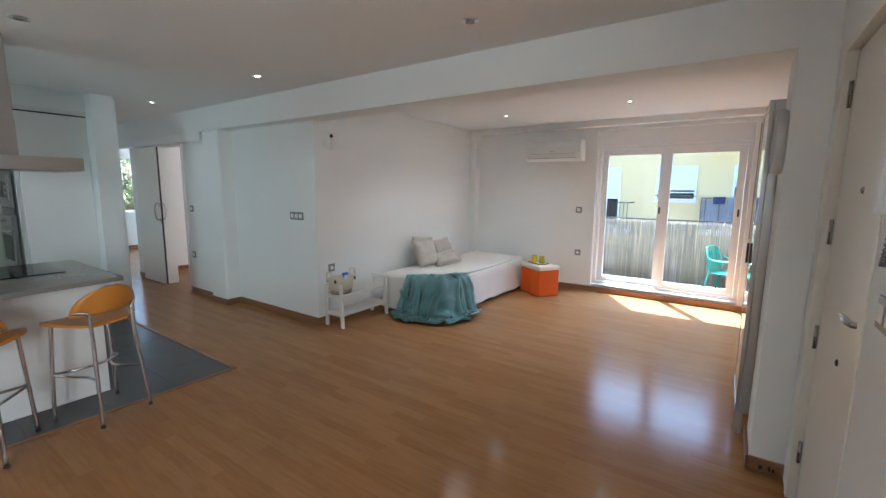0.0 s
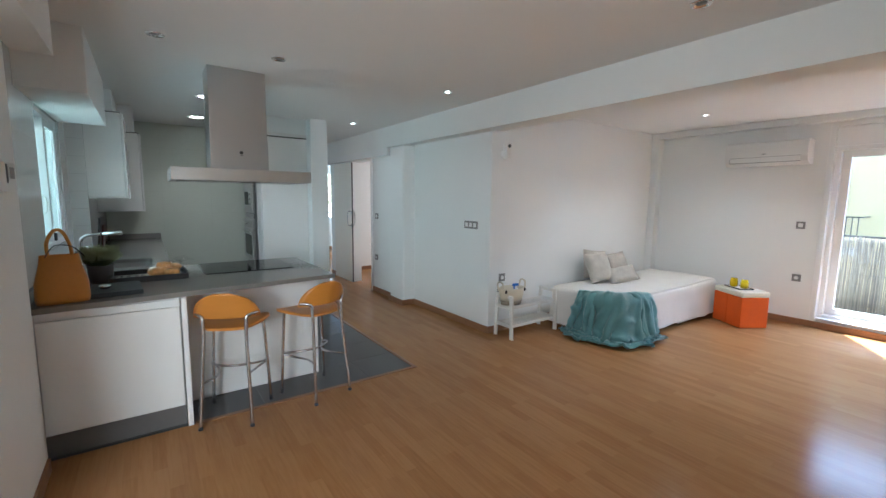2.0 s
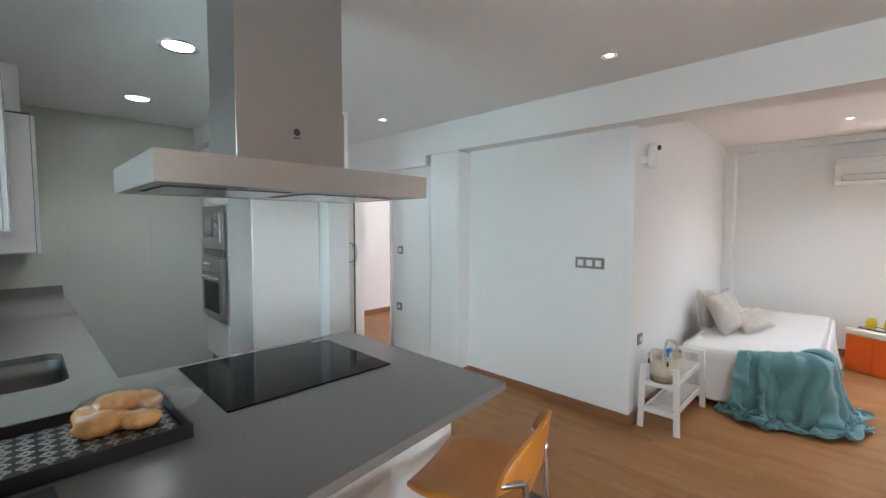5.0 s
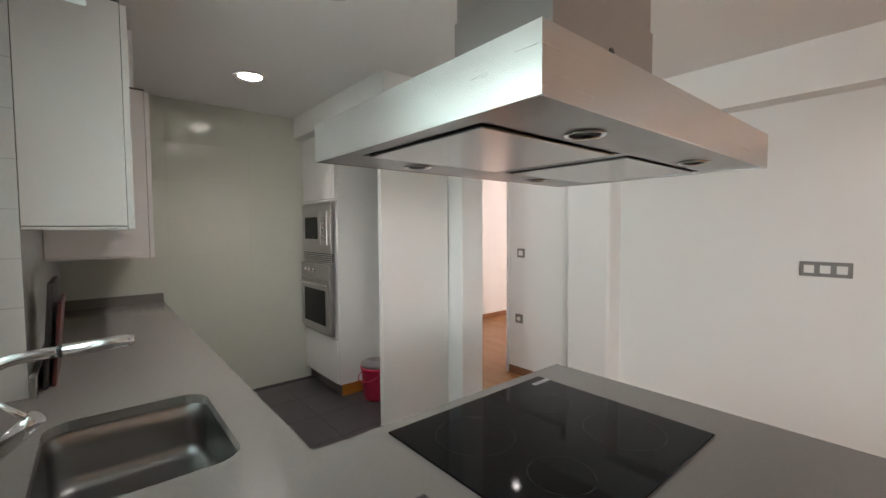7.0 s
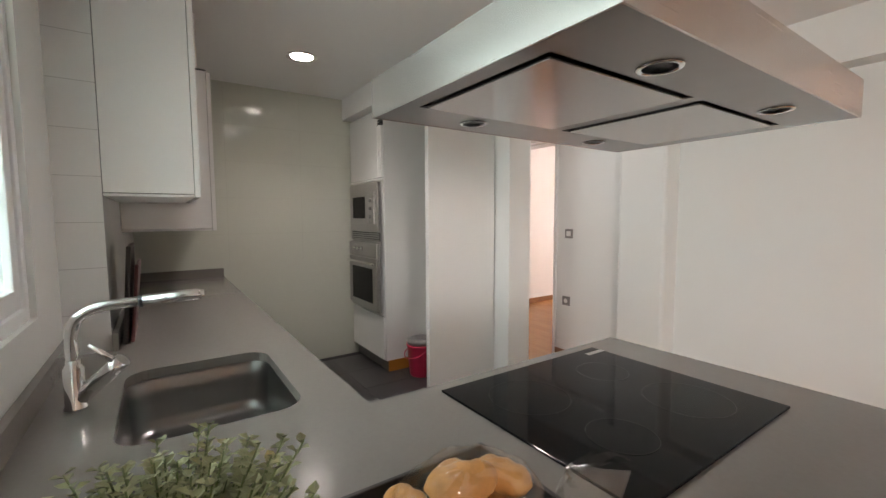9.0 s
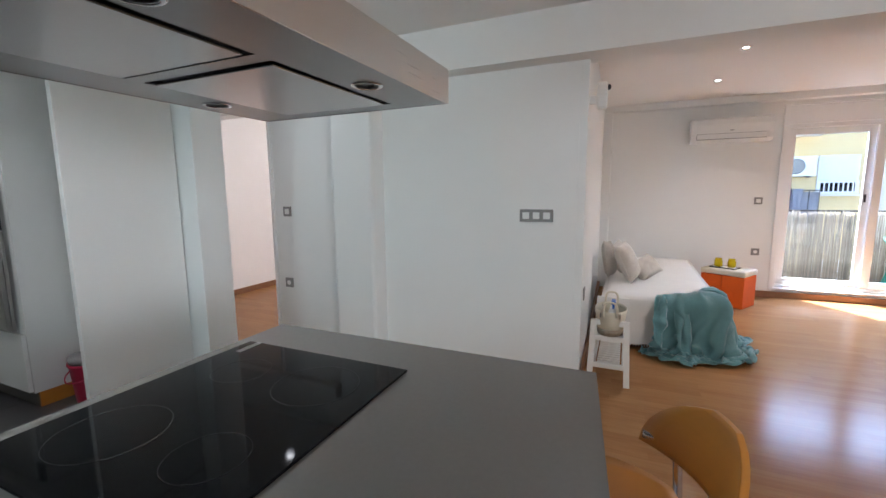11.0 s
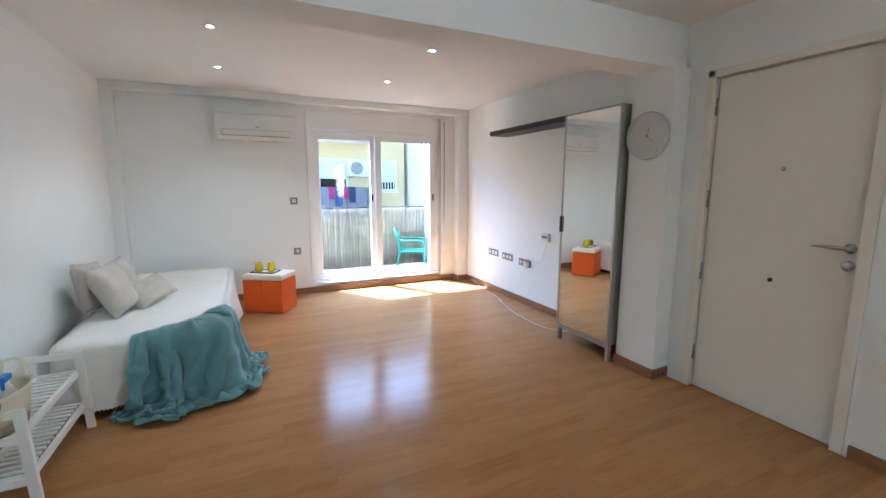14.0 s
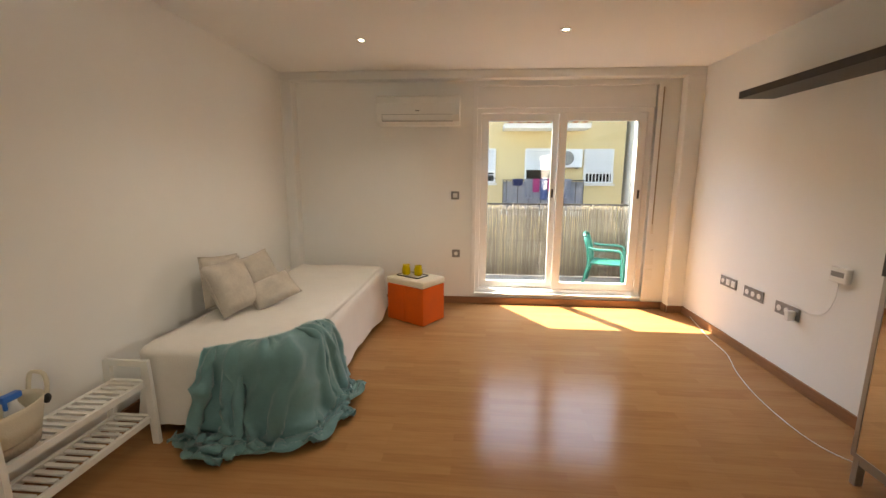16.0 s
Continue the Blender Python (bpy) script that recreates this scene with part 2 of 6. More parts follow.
M_TRUNK = mat("bark", (0.12, 0.09, 0.06), 0.9, var=0.2, scale=9)
M_LAMP = mat("lamp_glow", (0.9, 0.9, 0.9), 0.3, emit=(1.0, 0.96, 0.9), strength=3)
M_FROST = mat("frosted_glass", (0.66, 0.755, 0.74), 0.6, var=0.03, scale=2, bump=0.1, bump_scale=200, trans=1.0)
M_RED = mat("pink_red_plastic", (0.55, 0.03, 0.08), 0.35, var=0.05)
M_BLUE = mat("blue_plastic", (0.03, 0.16, 0.55), 0.3, var=0.05)
M_BLACKW = mat("black_tray", (0.02, 0.018, 0.018), 0.35, var=0.15)
M_SLATE = mat("black_slate", (0.010, 0.012, 0.014), 0.5, var=0.2, scale=8, bump=0.3, bump_scale=40)
M_BREAD = mat("baked_bread", (0.66, 0.33, 0.11), 0.4, var=0.38, scale=14, bump=0.2, bump_scale=30)
M_SOIL = mat("grey_fabric_dark", (0.10, 0.10, 0.10), 0.9, var=0.2)
M_WICKER = mat("woven_band", (0.36, 0.30, 0.22), 0.8, var=0.3, scale=30, bump=0.4, bump_scale=90)


def glass(name, tint=(1, 1, 1), gloss=0.04):
    m = bpy.data.materials.new(name)
    m.use_nodes = True
    nt = m.node_tree
    nt.nodes.remove(nt.nodes["Principled BSDF"])
    t = nt.nodes.new("ShaderNodeBsdfTransparent")
    t.inputs[0].default_value = (*tint, 1)
    g = nt.nodes.new("ShaderNodeBsdfGlossy")
    g.inputs["Roughness"].default_value = 0.01
    mx = nt.nodes.new("ShaderNodeMixShader")
    lw = nt.nodes.new("ShaderNodeFresnel")
    lw.inputs[0].default_value = 1.45
    nt.links.new(lw.outputs[0], mx.inputs[0])
    nt.links.new(t.outputs[0], mx.inputs[1])
    nt.links.new(g.outputs[0], mx.inputs[2])
    nt.links.new(mx.outputs[0], nt.nodes["Material Output"].inputs[0])
    return m


M_GLASS = glass("window_glass", (0.93, 0.95, 0.95))
M_FILM = glass("clear_film", (0.98, 0.98, 0.97))
film_mix(M_FILM)


# Mesh helpers
def box(bm, x0, x1, y0, y1, z0, z1, bevel=0.0):
    m = Matrix.LocRotScale(((x0 + x1) / 2, (y0 + y1) / 2, (z0 + z1) / 2), None, (abs(x1 - x0), abs(y1 - y0), abs(z1 - z0)))
    r = bmesh.ops.create_cube(bm, size=1, matrix=m)
    if bevel:
        edges = {e for v in r["verts"] for e in v.link_edges}
        bmesh.ops.bevel(bm, geom=list(edges), offset=bevel, segments=2, affect="EDGES", profile=0.5)
    return bm


def boxes(*dims, bevel=0.0):
    bm = bmesh.new()
    for d in dims:
        box(bm, *d, bevel=bevel)
    return bm


def tube(bm, pts, r, n=10, closed=False):
    pts = [Vector(p) for p in pts]
    rings = []
    side = None
    k = len(pts)
    for i, p in enumerate(pts):
        a = pts[(i - 1) % k] if closed or i else p
        b = pts[(i + 1) % k] if closed or i < k - 1 else p
        d = (b - a).normalized()
        if side is None:
            side = d.orthogonal().normalized()
        side = (side - d * side.dot(d)).normalized()
        up = d.cross(side)
        rad = r[i] if isinstance(r, (list, tuple)) else r
        rings.append([bm.verts.new(p + rad * (math.cos(2 * math.pi * j / n) * side + math.sin(2 * math.pi * j / n) * up)) for j in range(n)])
    for i in range(k if closed else k - 1):
        A, B = rings[i], rings[(i + 1) % k]
        for j in range(n):
            f = bm.faces.new((A[j], A[(j + 1) % n], B[(j + 1) % n], B[j]))
            f.smooth = True
    if not closed:
        bm.faces.new(rings[0][::-1])
        bm.faces.new(rings[-1])
    return bm


def lathe(bm, prof, n=24, m=Matrix()):
    rings = []
    for r, z in prof:
        rings.append([bm.verts.new(m @ Vector((r * math.cos(2 * math.pi * j / n), r * math.sin(2 * math.pi * j / n), z))) for j in range(n)])
    for A, B in zip(rings, rings[1:]):
        for j in range(n):
            f = bm.faces.new((A[j], A[(j + 1) % n], B[(j + 1) % n], B[j]))
            f.smooth = True
    bm.faces.new(rings[0][::-1])
    bm.faces.new(rings[-1])
    return bm


def curve_pts(pts, steps=6):
    """A smooth line through the points."""
    pts = [Vector(p) for p in pts]
    out = []
    for i in range(len(pts) - 1):
        p0, p1, p2, p3 = pts[max(i - 1, 0)], pts[i], pts[i + 1], pts[min(i + 2, len(pts) - 1)]
        for s in range(steps):
            t = s / steps
            out.append(0.5 * ((2 * p1) + (p2 - p0) * t + (2 * p0 - 5 * p1 + 4 * p2 - p3) * t * t + (3 * p1 - p0 - 3 * p2 + p3) * t ** 3))
    out.append(pts[-1])
    return out


def part(name, bm, material, parent=None, label="", loc=None, rot=None, smooth=False):
    me = bpy.data.meshes.new(name)
    bmesh.ops.recalc_face_normals(bm, faces=bm.faces)
    if smooth:
        for f in bm.faces:
            f.smooth = True
    bm.to_mesh(me)
    bm.free()
    me.materials.append(material)
    ob = new(name, me)
    ob.parent = parent
    if loc:
        ob.location = loc
    if rot:
        ob.rotation_euler = [radians(a) for a in rot]
    if label:
        tagged(ob, label=label)
    return ob


def thing(name, label, category, loc=(0, 0, 0), rz=0.0, group="", kind=""):
    ob = new(name)
    ob.location = loc
    ob.rotation_euler = (0, 0, radians(rz))
    ob.empty_display_size = 0.05
    return tagged(ob, label, category, group, kind)


def structure(name, bm, material, label=""):
    return tagged(part(name, bm, material), label=label, kind="structure")


# Shell of the flat
XL, XR, YW, YB = -2.61, 1.50, 7.03, 3.50
structure("floor", boxes((-2.27, 1.9, -3.2, 7.2, -0.12, 0), (-11.0, -2.27, 2.52, 7.2, -0.12, 0)), M_FLOOR,
          "warm oak laminate floor in narrow glossy strips")
structure("floor_kitchen", boxes((-6.6, -2.27, -0.2, 2.52, -0.12, -0.004)), M_GROUT, "dark floor bed under the kitchen tiles")
structure("ceiling", boxes((-11.2, 2.1, -3.4, 7.35, CEIL, CEIL + 0.15)), M_CEIL, "smooth white painted ceiling")
structure("wall_switches", boxes((-4.14, XL - 0.051, 3.66, 3.9, 0, 2.15)), M_WALL, "white painted wall under the beam")
structure("beam", boxes((-4.14, 1.31, YB, 3.76, 2.15, CEIL), (-11.2, -4.14, YB, 3.76, 2.15, CEIL)), M_WALL, "long white ceiling beam")
structure("pillar_hall", boxes((-4.52, -4.14, 3.485, 3.9, 0, 2.149), bevel=0.025), M_WALL, "white painted pillar")
structure("wall_hall", boxes((-5.22, -4.52, 3.56, 3.72, 0, 2.15), (-6.98, -6.0, 3.56, 3.72, 0, 2.15), (-6.0, -5.22, 3.56, 3.72, 2.04, 2.15)), M_WALL,
          "white hall wall with a sliding door opening")
structure("wall_hall_end", boxes((-10.85, -10.7, 2.0, 4.2, 0, CEIL), (-10.85, -10.7, 5.6, 7.2, 0, CEIL), (-10.85, -10.7, 4.2, 5.6, 0, 0.85), (-10.85, -10.7, 4.2, 5.6, 2.15, CEIL)), M_WALL, "white end wall with a window")
for dims in ((-4.75, XL - 0.14, 7.0, 7.2, 0, CEIL), (-11.0, -4.75, 7.0, 7.2, 0, CEIL), (-7.2, -7.05, 3.72, 7.0, 0, CEIL), (-4.5, -4.35, 3.9, 7.0, 0, CEIL)):
    structure("wall_bedroom", boxes(dims), M_WALL, "white wall of the back rooms")
bm = bmesh.new()
low = [bm.verts.new((x, y, 0)) for x, y in ((XL, 3.66), (XL - 0.08, 6.95), (XL - 0.2, 6.95), (XL - 0.13, 3.9), (XL - 0.05, 3.9), (XL - 0.05, 3.66))]
high = [bm.verts.new((p.co.x, p.co.y, CEIL)) for p in low]
bm.faces.new(low)
bm.faces.new(high)
for i in range(6):
    bm.faces.new((low[i], low[(i + 1) % 6], high[(i + 1) % 6], high[i]))
structure("wall_bed", bm, M_WALL, "white painted wall along the bed")
structure("wall_window", boxes((-2.9, -0.66, YW, 7.3, 0, CEIL), (1.12, 1.7, YW, 7.3, 0, CEIL), (-0.66, 1.12, YW, 7.3, 2.30, CEIL), (-0.66, 1.12, 7.06, 7.3, 0, 0.11)), M_WALL,
          "white window wall")
structure("window_wall_surround", boxes((-2.7, -2.58, 6.9, YW, 0, 2.35), (-2.75, XR, 6.9, YW, 2.35, CEIL), (1.34, XR, 6.9, YW, 0, 2.35), bevel=0.008), M_WALL,
          "shallow white plaster surround")
structure("wall_sockets", boxes((XR, XR + 0.15, 3.46, 7.3, 0, CEIL)), M_WALL, "white wall with a row of sockets")
structure("pillar_clock", boxes((1.16, 1.75, 3.46, 3.79, 0, 2.15)), M_WALL, "white painted pillar that carries the clock")
structure("beam_end", boxes((1.31, 1.75, YB, 3.79, 2.15, CEIL)), M_WALL, "end of the white ceiling beam")
# Opening at y -1.3 to -0.2 is added for the unseen fill lamp's window.
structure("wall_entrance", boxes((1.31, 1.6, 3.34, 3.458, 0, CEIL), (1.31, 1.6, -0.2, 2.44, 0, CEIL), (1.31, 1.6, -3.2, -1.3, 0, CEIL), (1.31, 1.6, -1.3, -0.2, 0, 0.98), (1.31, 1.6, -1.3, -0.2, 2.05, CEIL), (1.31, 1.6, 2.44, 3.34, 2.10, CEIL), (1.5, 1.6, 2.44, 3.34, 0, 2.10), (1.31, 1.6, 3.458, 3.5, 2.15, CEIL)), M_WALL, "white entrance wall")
structure("wall_back", boxes((-2.16, -1.2, -0.2, 0.20, 0, CEIL), (-1.35, -1.2, -3.2, -0.2, 0, CEIL), (-1.35, 1.6, -3.35, -3.2, 0, CEIL)), M_WALL, "white walls behind the entrance")
structure("beam_kitchen", boxes((-2.3, 1.31, 0.20, 0.36, 2.16, CEIL)), M_WALL, "small white boxed beam")
structure("shutter_box_kitchen", boxes((-4.1, -2.64, 0.14, 0.46, 2.05, CEIL), bevel=0.004), M_WALL, "white boxed shutter housing above the kitchen window")
structure("wall_kitchen", boxes((-3.13, -2.16, -0.2, 0.14, 0, CEIL), (-4.10, -3.13, -0.2, 0.14, 0, 1.06), (-4.10, -3.13, -0.2, 0.14, 2.05, CEIL), (-6.5, -4.10, -0.2, 0.14, 0, CEIL)), M_WTILE,
          "white glossy tiled kitchen wall")
structure("pier_kitchen", boxes((-6.5, -4.42, 0.14, 0.27, 0.8, CEIL)), M_WTILE, "white tiled pier beside the window")
structure("wall_kitchen_end", boxes((-6.5, -6.37, 0.14, 2.8, 0, CEIL)), M_KTILE, "glossy greenish cream kitchen wall")
structure("tile_joints_end", boxes(*[(-6.371, -6.3685, 0.29, 1.97, z, z + 0.0025) for z in (1.20, 1.50, 1.80, 2.10)], *[(-6.371, -6.3688, y, y + 0.0025, 0.96, CEIL) for y in (0.9, 1.5)]), M_KJOINT,
          "faint joints between the large wall tiles")
structure("wall_oven", boxes((-6.5, -4.83, 2.58, 2.72, 0, CEIL)), M_WALL, "white wall between kitchen and hall")
structure("soffit_oven", boxes((-6.37, -4.83, 1.9, 2.57, 2.24, CEIL), bevel=0.003), M_WALL, "white boxed soffit above the tall units")
structure("pillar_fridge", boxes((-4.828, -4.68, 2.45, 2.655, 0, CEIL), bevel=0.004), M_WALL, "white painted pillar at the end of the kitchen")
structure("wall_hall_south", boxes((-11.0, -6.5, 2.58, 2.75, 0, CEIL)), M_WALL, "white hall wall")


def skirting(x0, x1, y0, y1, h=0.075):
    return (x0, x1, y0, y1, 0.0005, h)


structure("baseboard", boxes(
    skirting(-4.14, XL + 0.013, 3.646, 3.66), skirting(-4.535, -4.125, 3.466, 3.48), skirting(-4.14, -4.126, 3.48, 3.646), skirting(-5.22, -4.535, 3.546, 3.56),
    skirting(-6.98, -6.0, 3.546, 3.56), skirting(XL - 0.01, XL + 0.013, 3.66, 4.3), skirting(-2.66, -2.62, 4.3, 5.6), skirting(-2.69, -2.655, 5.6, 6.9), skirting(-2.58, 1.34, 7.015, YW), skirting(1.325, 1.34, 6.9, 7.015),
    skirting(1.34, XR - 0.014, 6.886, 6.9), skirting(XR - 0.014, XR, 3.8, 6.9), skirting(1.146, 1.16, 3.446, 3.8), skirting(1.16, 1.31, 3.446, 3.46),
    skirting(1.296, 1.31, 0.2, 2.42), skirting(-2.16, -1.2, 0.2, 0.214), skirting(-10.7, -10.686, 2.8, 7.0), skirting(-7.05, -7.036, 3.8, 7.0), skirting(-7.0, -4.5, 6.986, 7.0), bevel=0.003), M_BASE,
    "brown wooden skirting board")
structure("skirting_knots", boxes((1.205, 1.222, 3.4445, 3.446, 0.018, 0.040), (1.245, 1.255, 3.4445, 3.446, 0.020, 0.044), (1.262, 1.272, 3.4445, 3.446, 0.016, 0.036), bevel=0.0005), M_SHELF, "dark marks on the pillar's skirting")
structure("trim", boxes((-2.285, -2.255, 0.88, 2.535, 0.0, 0.007), (-4.83, -2.255, 2.508, 2.536, 0.0, 0.007)), M_BASE, "brown floor transition strip")



# Ceiling spots
def downlight(x, y, r, lit, warm=(1.0, 0.93, 0.84), energy=0.0, deep=False):
    label = ("round white ceiling spot, lit" if lit else "round steel ceiling spot, switched off") if not deep else "large round kitchen ceiling light, lit"
    t = thing("ceiling_spot", label, "ceiling light", (x, y, CEIL), group="ceiling spots")
    bm = bmesh.new()
    k = 0.72 if deep else 0.50
    lathe(bm, [(r * k, -0.002), (r, -0.001), (r, -0.004), (r * 0.93, -0.009), (r * 0.86, -0.009), (r * (k + 0.04), -0.005), (r * k, -0.002)], 28)
    part("ring", bm, M_CHROME, t)
    bm = bmesh.new()
    lathe(bm, [(0.001, -0.0035), (r * (k - 0.02), -0.0035), (r * (k - 0.02), -0.0015), (0.001, -0.0015)], 24)
    part("lens", bm, M_LAMP if lit else M_GREYP, t)
    if energy:
        lamp("spot_light", "SPOT", look((x, y, CEIL - 0.02), (x, y, 0)), energy, warm, spot=(radians(125), 0.9), radius=r * 0.7)
    return t


for x, y in LIT:
    downlight(x, y, 0.045, True, (0.97, 0.98, 1.0), 0.8)
for x, y in LIVING_LIT:
    downlight(x, y, 0.042, True, (1.0, 0.96, 0.92), 4)
for x, y in KITCHEN_LIT:
    downlight(x, y, 0.105, True, (1.0, 0.98, 0.95), 3.5, deep=True)
for x, y in UNLIT:
    downlight(x, y, 0.052, False)


# Kitchen: peninsula, sink run, worktop
def cupboard(name, label, x0, x1, y0, y1, z0, z1, group=""):
    t = thing(name, label, "kitchen unit", ((x0 + x1) / 2, (y0 + y1) / 2, 0), group=group)
    cx, cy = (x0 + x1) / 2, (y0 + y1) / 2
    return t, cx, cy


t, cx, cy = cupboard("base_cabinet", "white kitchen base cabinet with a wide plain door, dark plinth", -2.92, -2.29, 0.145, 0.84, 0, 0.83)
part("body", boxes((-2.92 - cx, -2.30 - cx, 0.148 - cy, 0.838 - cy, 0.13, 0.828)), M_PANEL, t)
part("door", boxes((-2.297 - cx, -2.275 - cx, 0.185 - cy, 0.832 - cy, 0.145, 0.775), bevel=0.002), M_PANEL, t, "plain white door")
part("grip_rail", boxes((-2.297 - cx, -2.28 - cx, 0.185 - cy, 0.832 - cy, 0.785, 0.822)), M_WHITEP, t, "pale grip recess under the worktop")
part("filler", boxes((-2.297 - cx, -2.275 - cx, 0.148 - cy, 0.18 - cy, 0.0, 0.822)), M_PANEL, t)
part("plinth", boxes((-2.32 - cx, -2.305 - cx, 0.148 - cy, 0.838 - cy, 0.0, 0.14)), M_PLINTH, t, "dark grey plinth")
t, cx, cy = cupboard("bar_unit", "white bar front under the worktop overhang", -2.62, -2.28, 0.84, 1.8, 0, 0.83)
part("post", boxes((-2.63 - cx, -2.262 - cx, 0.842 - cy, 0.872 - cy, 0.0, 0.829), bevel=0.002), M_PANEL, t, "white upright end panel")
part("front_panel", boxes((-2.64 - cx, -2.62 - cx, 0.874 - cy, 1.80 - cy, 0.006, 0.829), bevel=0.001), M_PANEL, t, "plain white back panel")
t, cx, cy = cupboard("drawer_cabinet", "white kitchen drawer cabinet below the hob", -3.46, -2.65, 0.86, 1.82, 0, 0.83)
part("body", boxes((-3.44 - cx, -2.645 - cx, 0.845 - cy, 1.80 - cy, 0.1, 0.829)), M_PANEL, t)
for i in range(3):
    part("drawer", boxes((-3.462 - cx, -3.442 - cx, 0.88 - cy, 1.79 - cy, 0.11 + i * 0.235, 0.335 + i * 0.235), bevel=0.002), M_LACQ, t)
part("plinth", boxes((-3.40 - cx, -2.65 - cx, 0.86 - cy, 1.79 - cy, 0.0, 0.1)), M_PLINTH, t)
for i, (x0, x1) in enumerate(((-6.365, -5.77), (-5.76, -5.165), (-5.155, -4.56), (-4.55, -3.5))):
    t, cx, cy = cupboard("base_cabinet", "white lacquered base cabinet below the sink worktop", x0, x1, 0.28, 0.83, 0, 0.83, "sink run cabinets")
    yb = 0.285 if i < 3 else 0.15
    part("body", boxes((x0 - cx, x1 - cx, yb - cy, 0.80 - cy, 0.1, 0.66)), M_PANEL, t)
    part("door", boxes((x0 + 0.003 - cx, x1 - 0.003 - cx, 0.802 - cy, 0.822 - cy, 0.11, 0.80), bevel=0.002), M_LACQ, t)
    part("plinth", boxes((x0 - cx, x1 - cx, 0.76 - cy, 0.775 - cy, 0.0, 0.1)), M_PLINTH, t)


def slab(bm, poly, z0, z1):
    a = [bm.verts.new((x, y, z0)) for x, y in poly]
    b = [bm.verts.new((x, y, z1)) for x, y in poly]
    bm.faces.new(a[::-1])
    bm.faces.new(b)
    n = len(poly)
    for i in range(n):
        bm.faces.new((a[i], a[(i + 1) % n], b[(i + 1) % n], b[i]))


ZT0, ZT1 = 0.830, 0.860
SX0, SX1, SY0, SY1, SR = -4.11, -3.58, 0.325, 0.722, 0.07
bm = bmesh.new()
arc = []
for (cx0, cy0, a0) in ((SX1 - SR, SY0 + SR, -90), (SX1 - SR, SY1 - SR, 0), (SX0 + SR, SY1 - SR, 90), (SX0 + SR, SY0 + SR, 180)):
    arc += [(cx0 + SR * math.cos(radians(a0 + k * 15)), cy0 + SR * math.sin(radians(a0 + k * 15))) for k in range(7)]
TY0, TY1 = 0.142, 0.852
slab(bm, [(SX1 + 0.0, TY0), (-2.225, TY0), (-2.41, 1.877), (-3.49, 1.877), (-3.49, TY1), (SX1, TY1)], ZT0, ZT1)
slab(bm, [(-4.418, TY0), (SX0, TY0), (SX0, TY1), (-4.418, TY1)], ZT0, ZT1)
slab(bm, [(-6.366, 0.272), (-4.418, 0.272), (-4.418, TY1), (-6.366, TY1)], ZT0, ZT1)
slab(bm, [(SX0, TY0), (SX1, TY0), (SX1, SY0), (SX0, SY0)], ZT0, ZT1)
slab(bm, [(SX0, SY1), (SX1, SY1), (SX1, TY1), (SX0, TY1)], ZT0, ZT1)
for k, corner in enumerate(((SX1, SY0), (SX1, SY1), (SX0, SY1), (SX0, SY0))):
    slab(bm, [corner] + arc[k * 7:(k + 1) * 7][::-1], ZT0, ZT1)
t = thing("worktop", "L-shaped grey speckled quartz worktop with a bar overhang", "worktop", (-3.6, 0.9, 0.83))
bmesh.ops.translate(bm, vec=(3.6, -0.9, -0.83), verts=bm.verts)
part("top", bm, M_TOP, t)
part("upstand", boxes((-4.418 + 3.6, -2.23 + 3.6, 0.142 - 0.9, 0.162 - 0.9, 0.030, 0.095), (-6.366 + 3.6, -4.40 + 3.6, 0.272 - 0.9, 0.29 - 0.9, 0.030, 0.095),
                      (-6.366 + 3.6, -6.346 + 3.6, 0.29 - 0.9, TY1 - 0.9, 0.030, 0.095)), M_TOP, t, "low quartz upstand")

# Sink and tap
t = thing("kitchen_sink", "undermounted rectangular stainless steel sink", "sink", ((SX0 + SX1) / 2, (SY0 + SY1) / 2, 0.66))
bm = bmesh.new()
mx, my = (SX0 + SX1) / 2, (SY0 + SY1) / 2
rings = []
for s, z in ((1.03, 0.169), (1.0, 0.160), (0.985, 0.10), (0.97, 0.04), (0.93, 0.012), (0.86, 0.002), (0.4, 0.0), (0.08, -0.003)):
    rings.append([bm.verts.new(((x - mx) * s, (y - my) * s, z)) for x, y in arc])
for A, B in zip(rings, rings[1:]):
    for j in range(len(arc)):
        bm.faces.new((A[j], A[(j + 1) % len(arc)], B[(j + 1) % len(arc)], B[j]))
bm.faces.new(rings[-1])
part("bowl", bm, M_STEEL_D, t, smooth=True)
bm = bmesh.new()
lathe(bm, [(0.001, 0.004), (0.035, 0.004), (0.042, 0.001), (0.042, -0.004)], 20)
part("drain", bm, M_CHROME, t)

t = thing("kitchen_tap", "chrome single-lever kitchen tap with a long pull-out spout", "tap", (-3.88, 0.237, 0.86))
bm = bmesh.new()
lathe(bm, [(0.025, 0), (0.025, 0.006), (0.0215, 0.010), (0.0215, 0.105), (0.018, 0.108), (0.018, 0.112), (0.015, 0.114), (0.015, 0.125)], 20)
part("base", bm, M_CHROME, t)
bm = bmesh.new()
tube(bm, curve_pts([(0, 0, 0.12), (0, 0, 0.18), (0.0, 0.012, 0.225), (0.005, 0.05, 0.25), (0.008, 0.10, 0.256), (0.010, 0.14, 0.258)], 5), 0.0135, 14)
part("neck", bm, M_CHROME, t)
bm = bmesh.new()
tube(bm, [(0.010, 0.140, 0.258), (0.0105, 0.148, 0.2583)], 0.0165, 14)
part("collar", bm, M_DARK, t)
bm = bmesh.new()
tube(bm, [(0.0105, 0.148, 0.2583), (0.018, 0.272, 0.263), (0.019, 0.288, 0.263)], [0.0165, 0.0165, 0.012], 14)
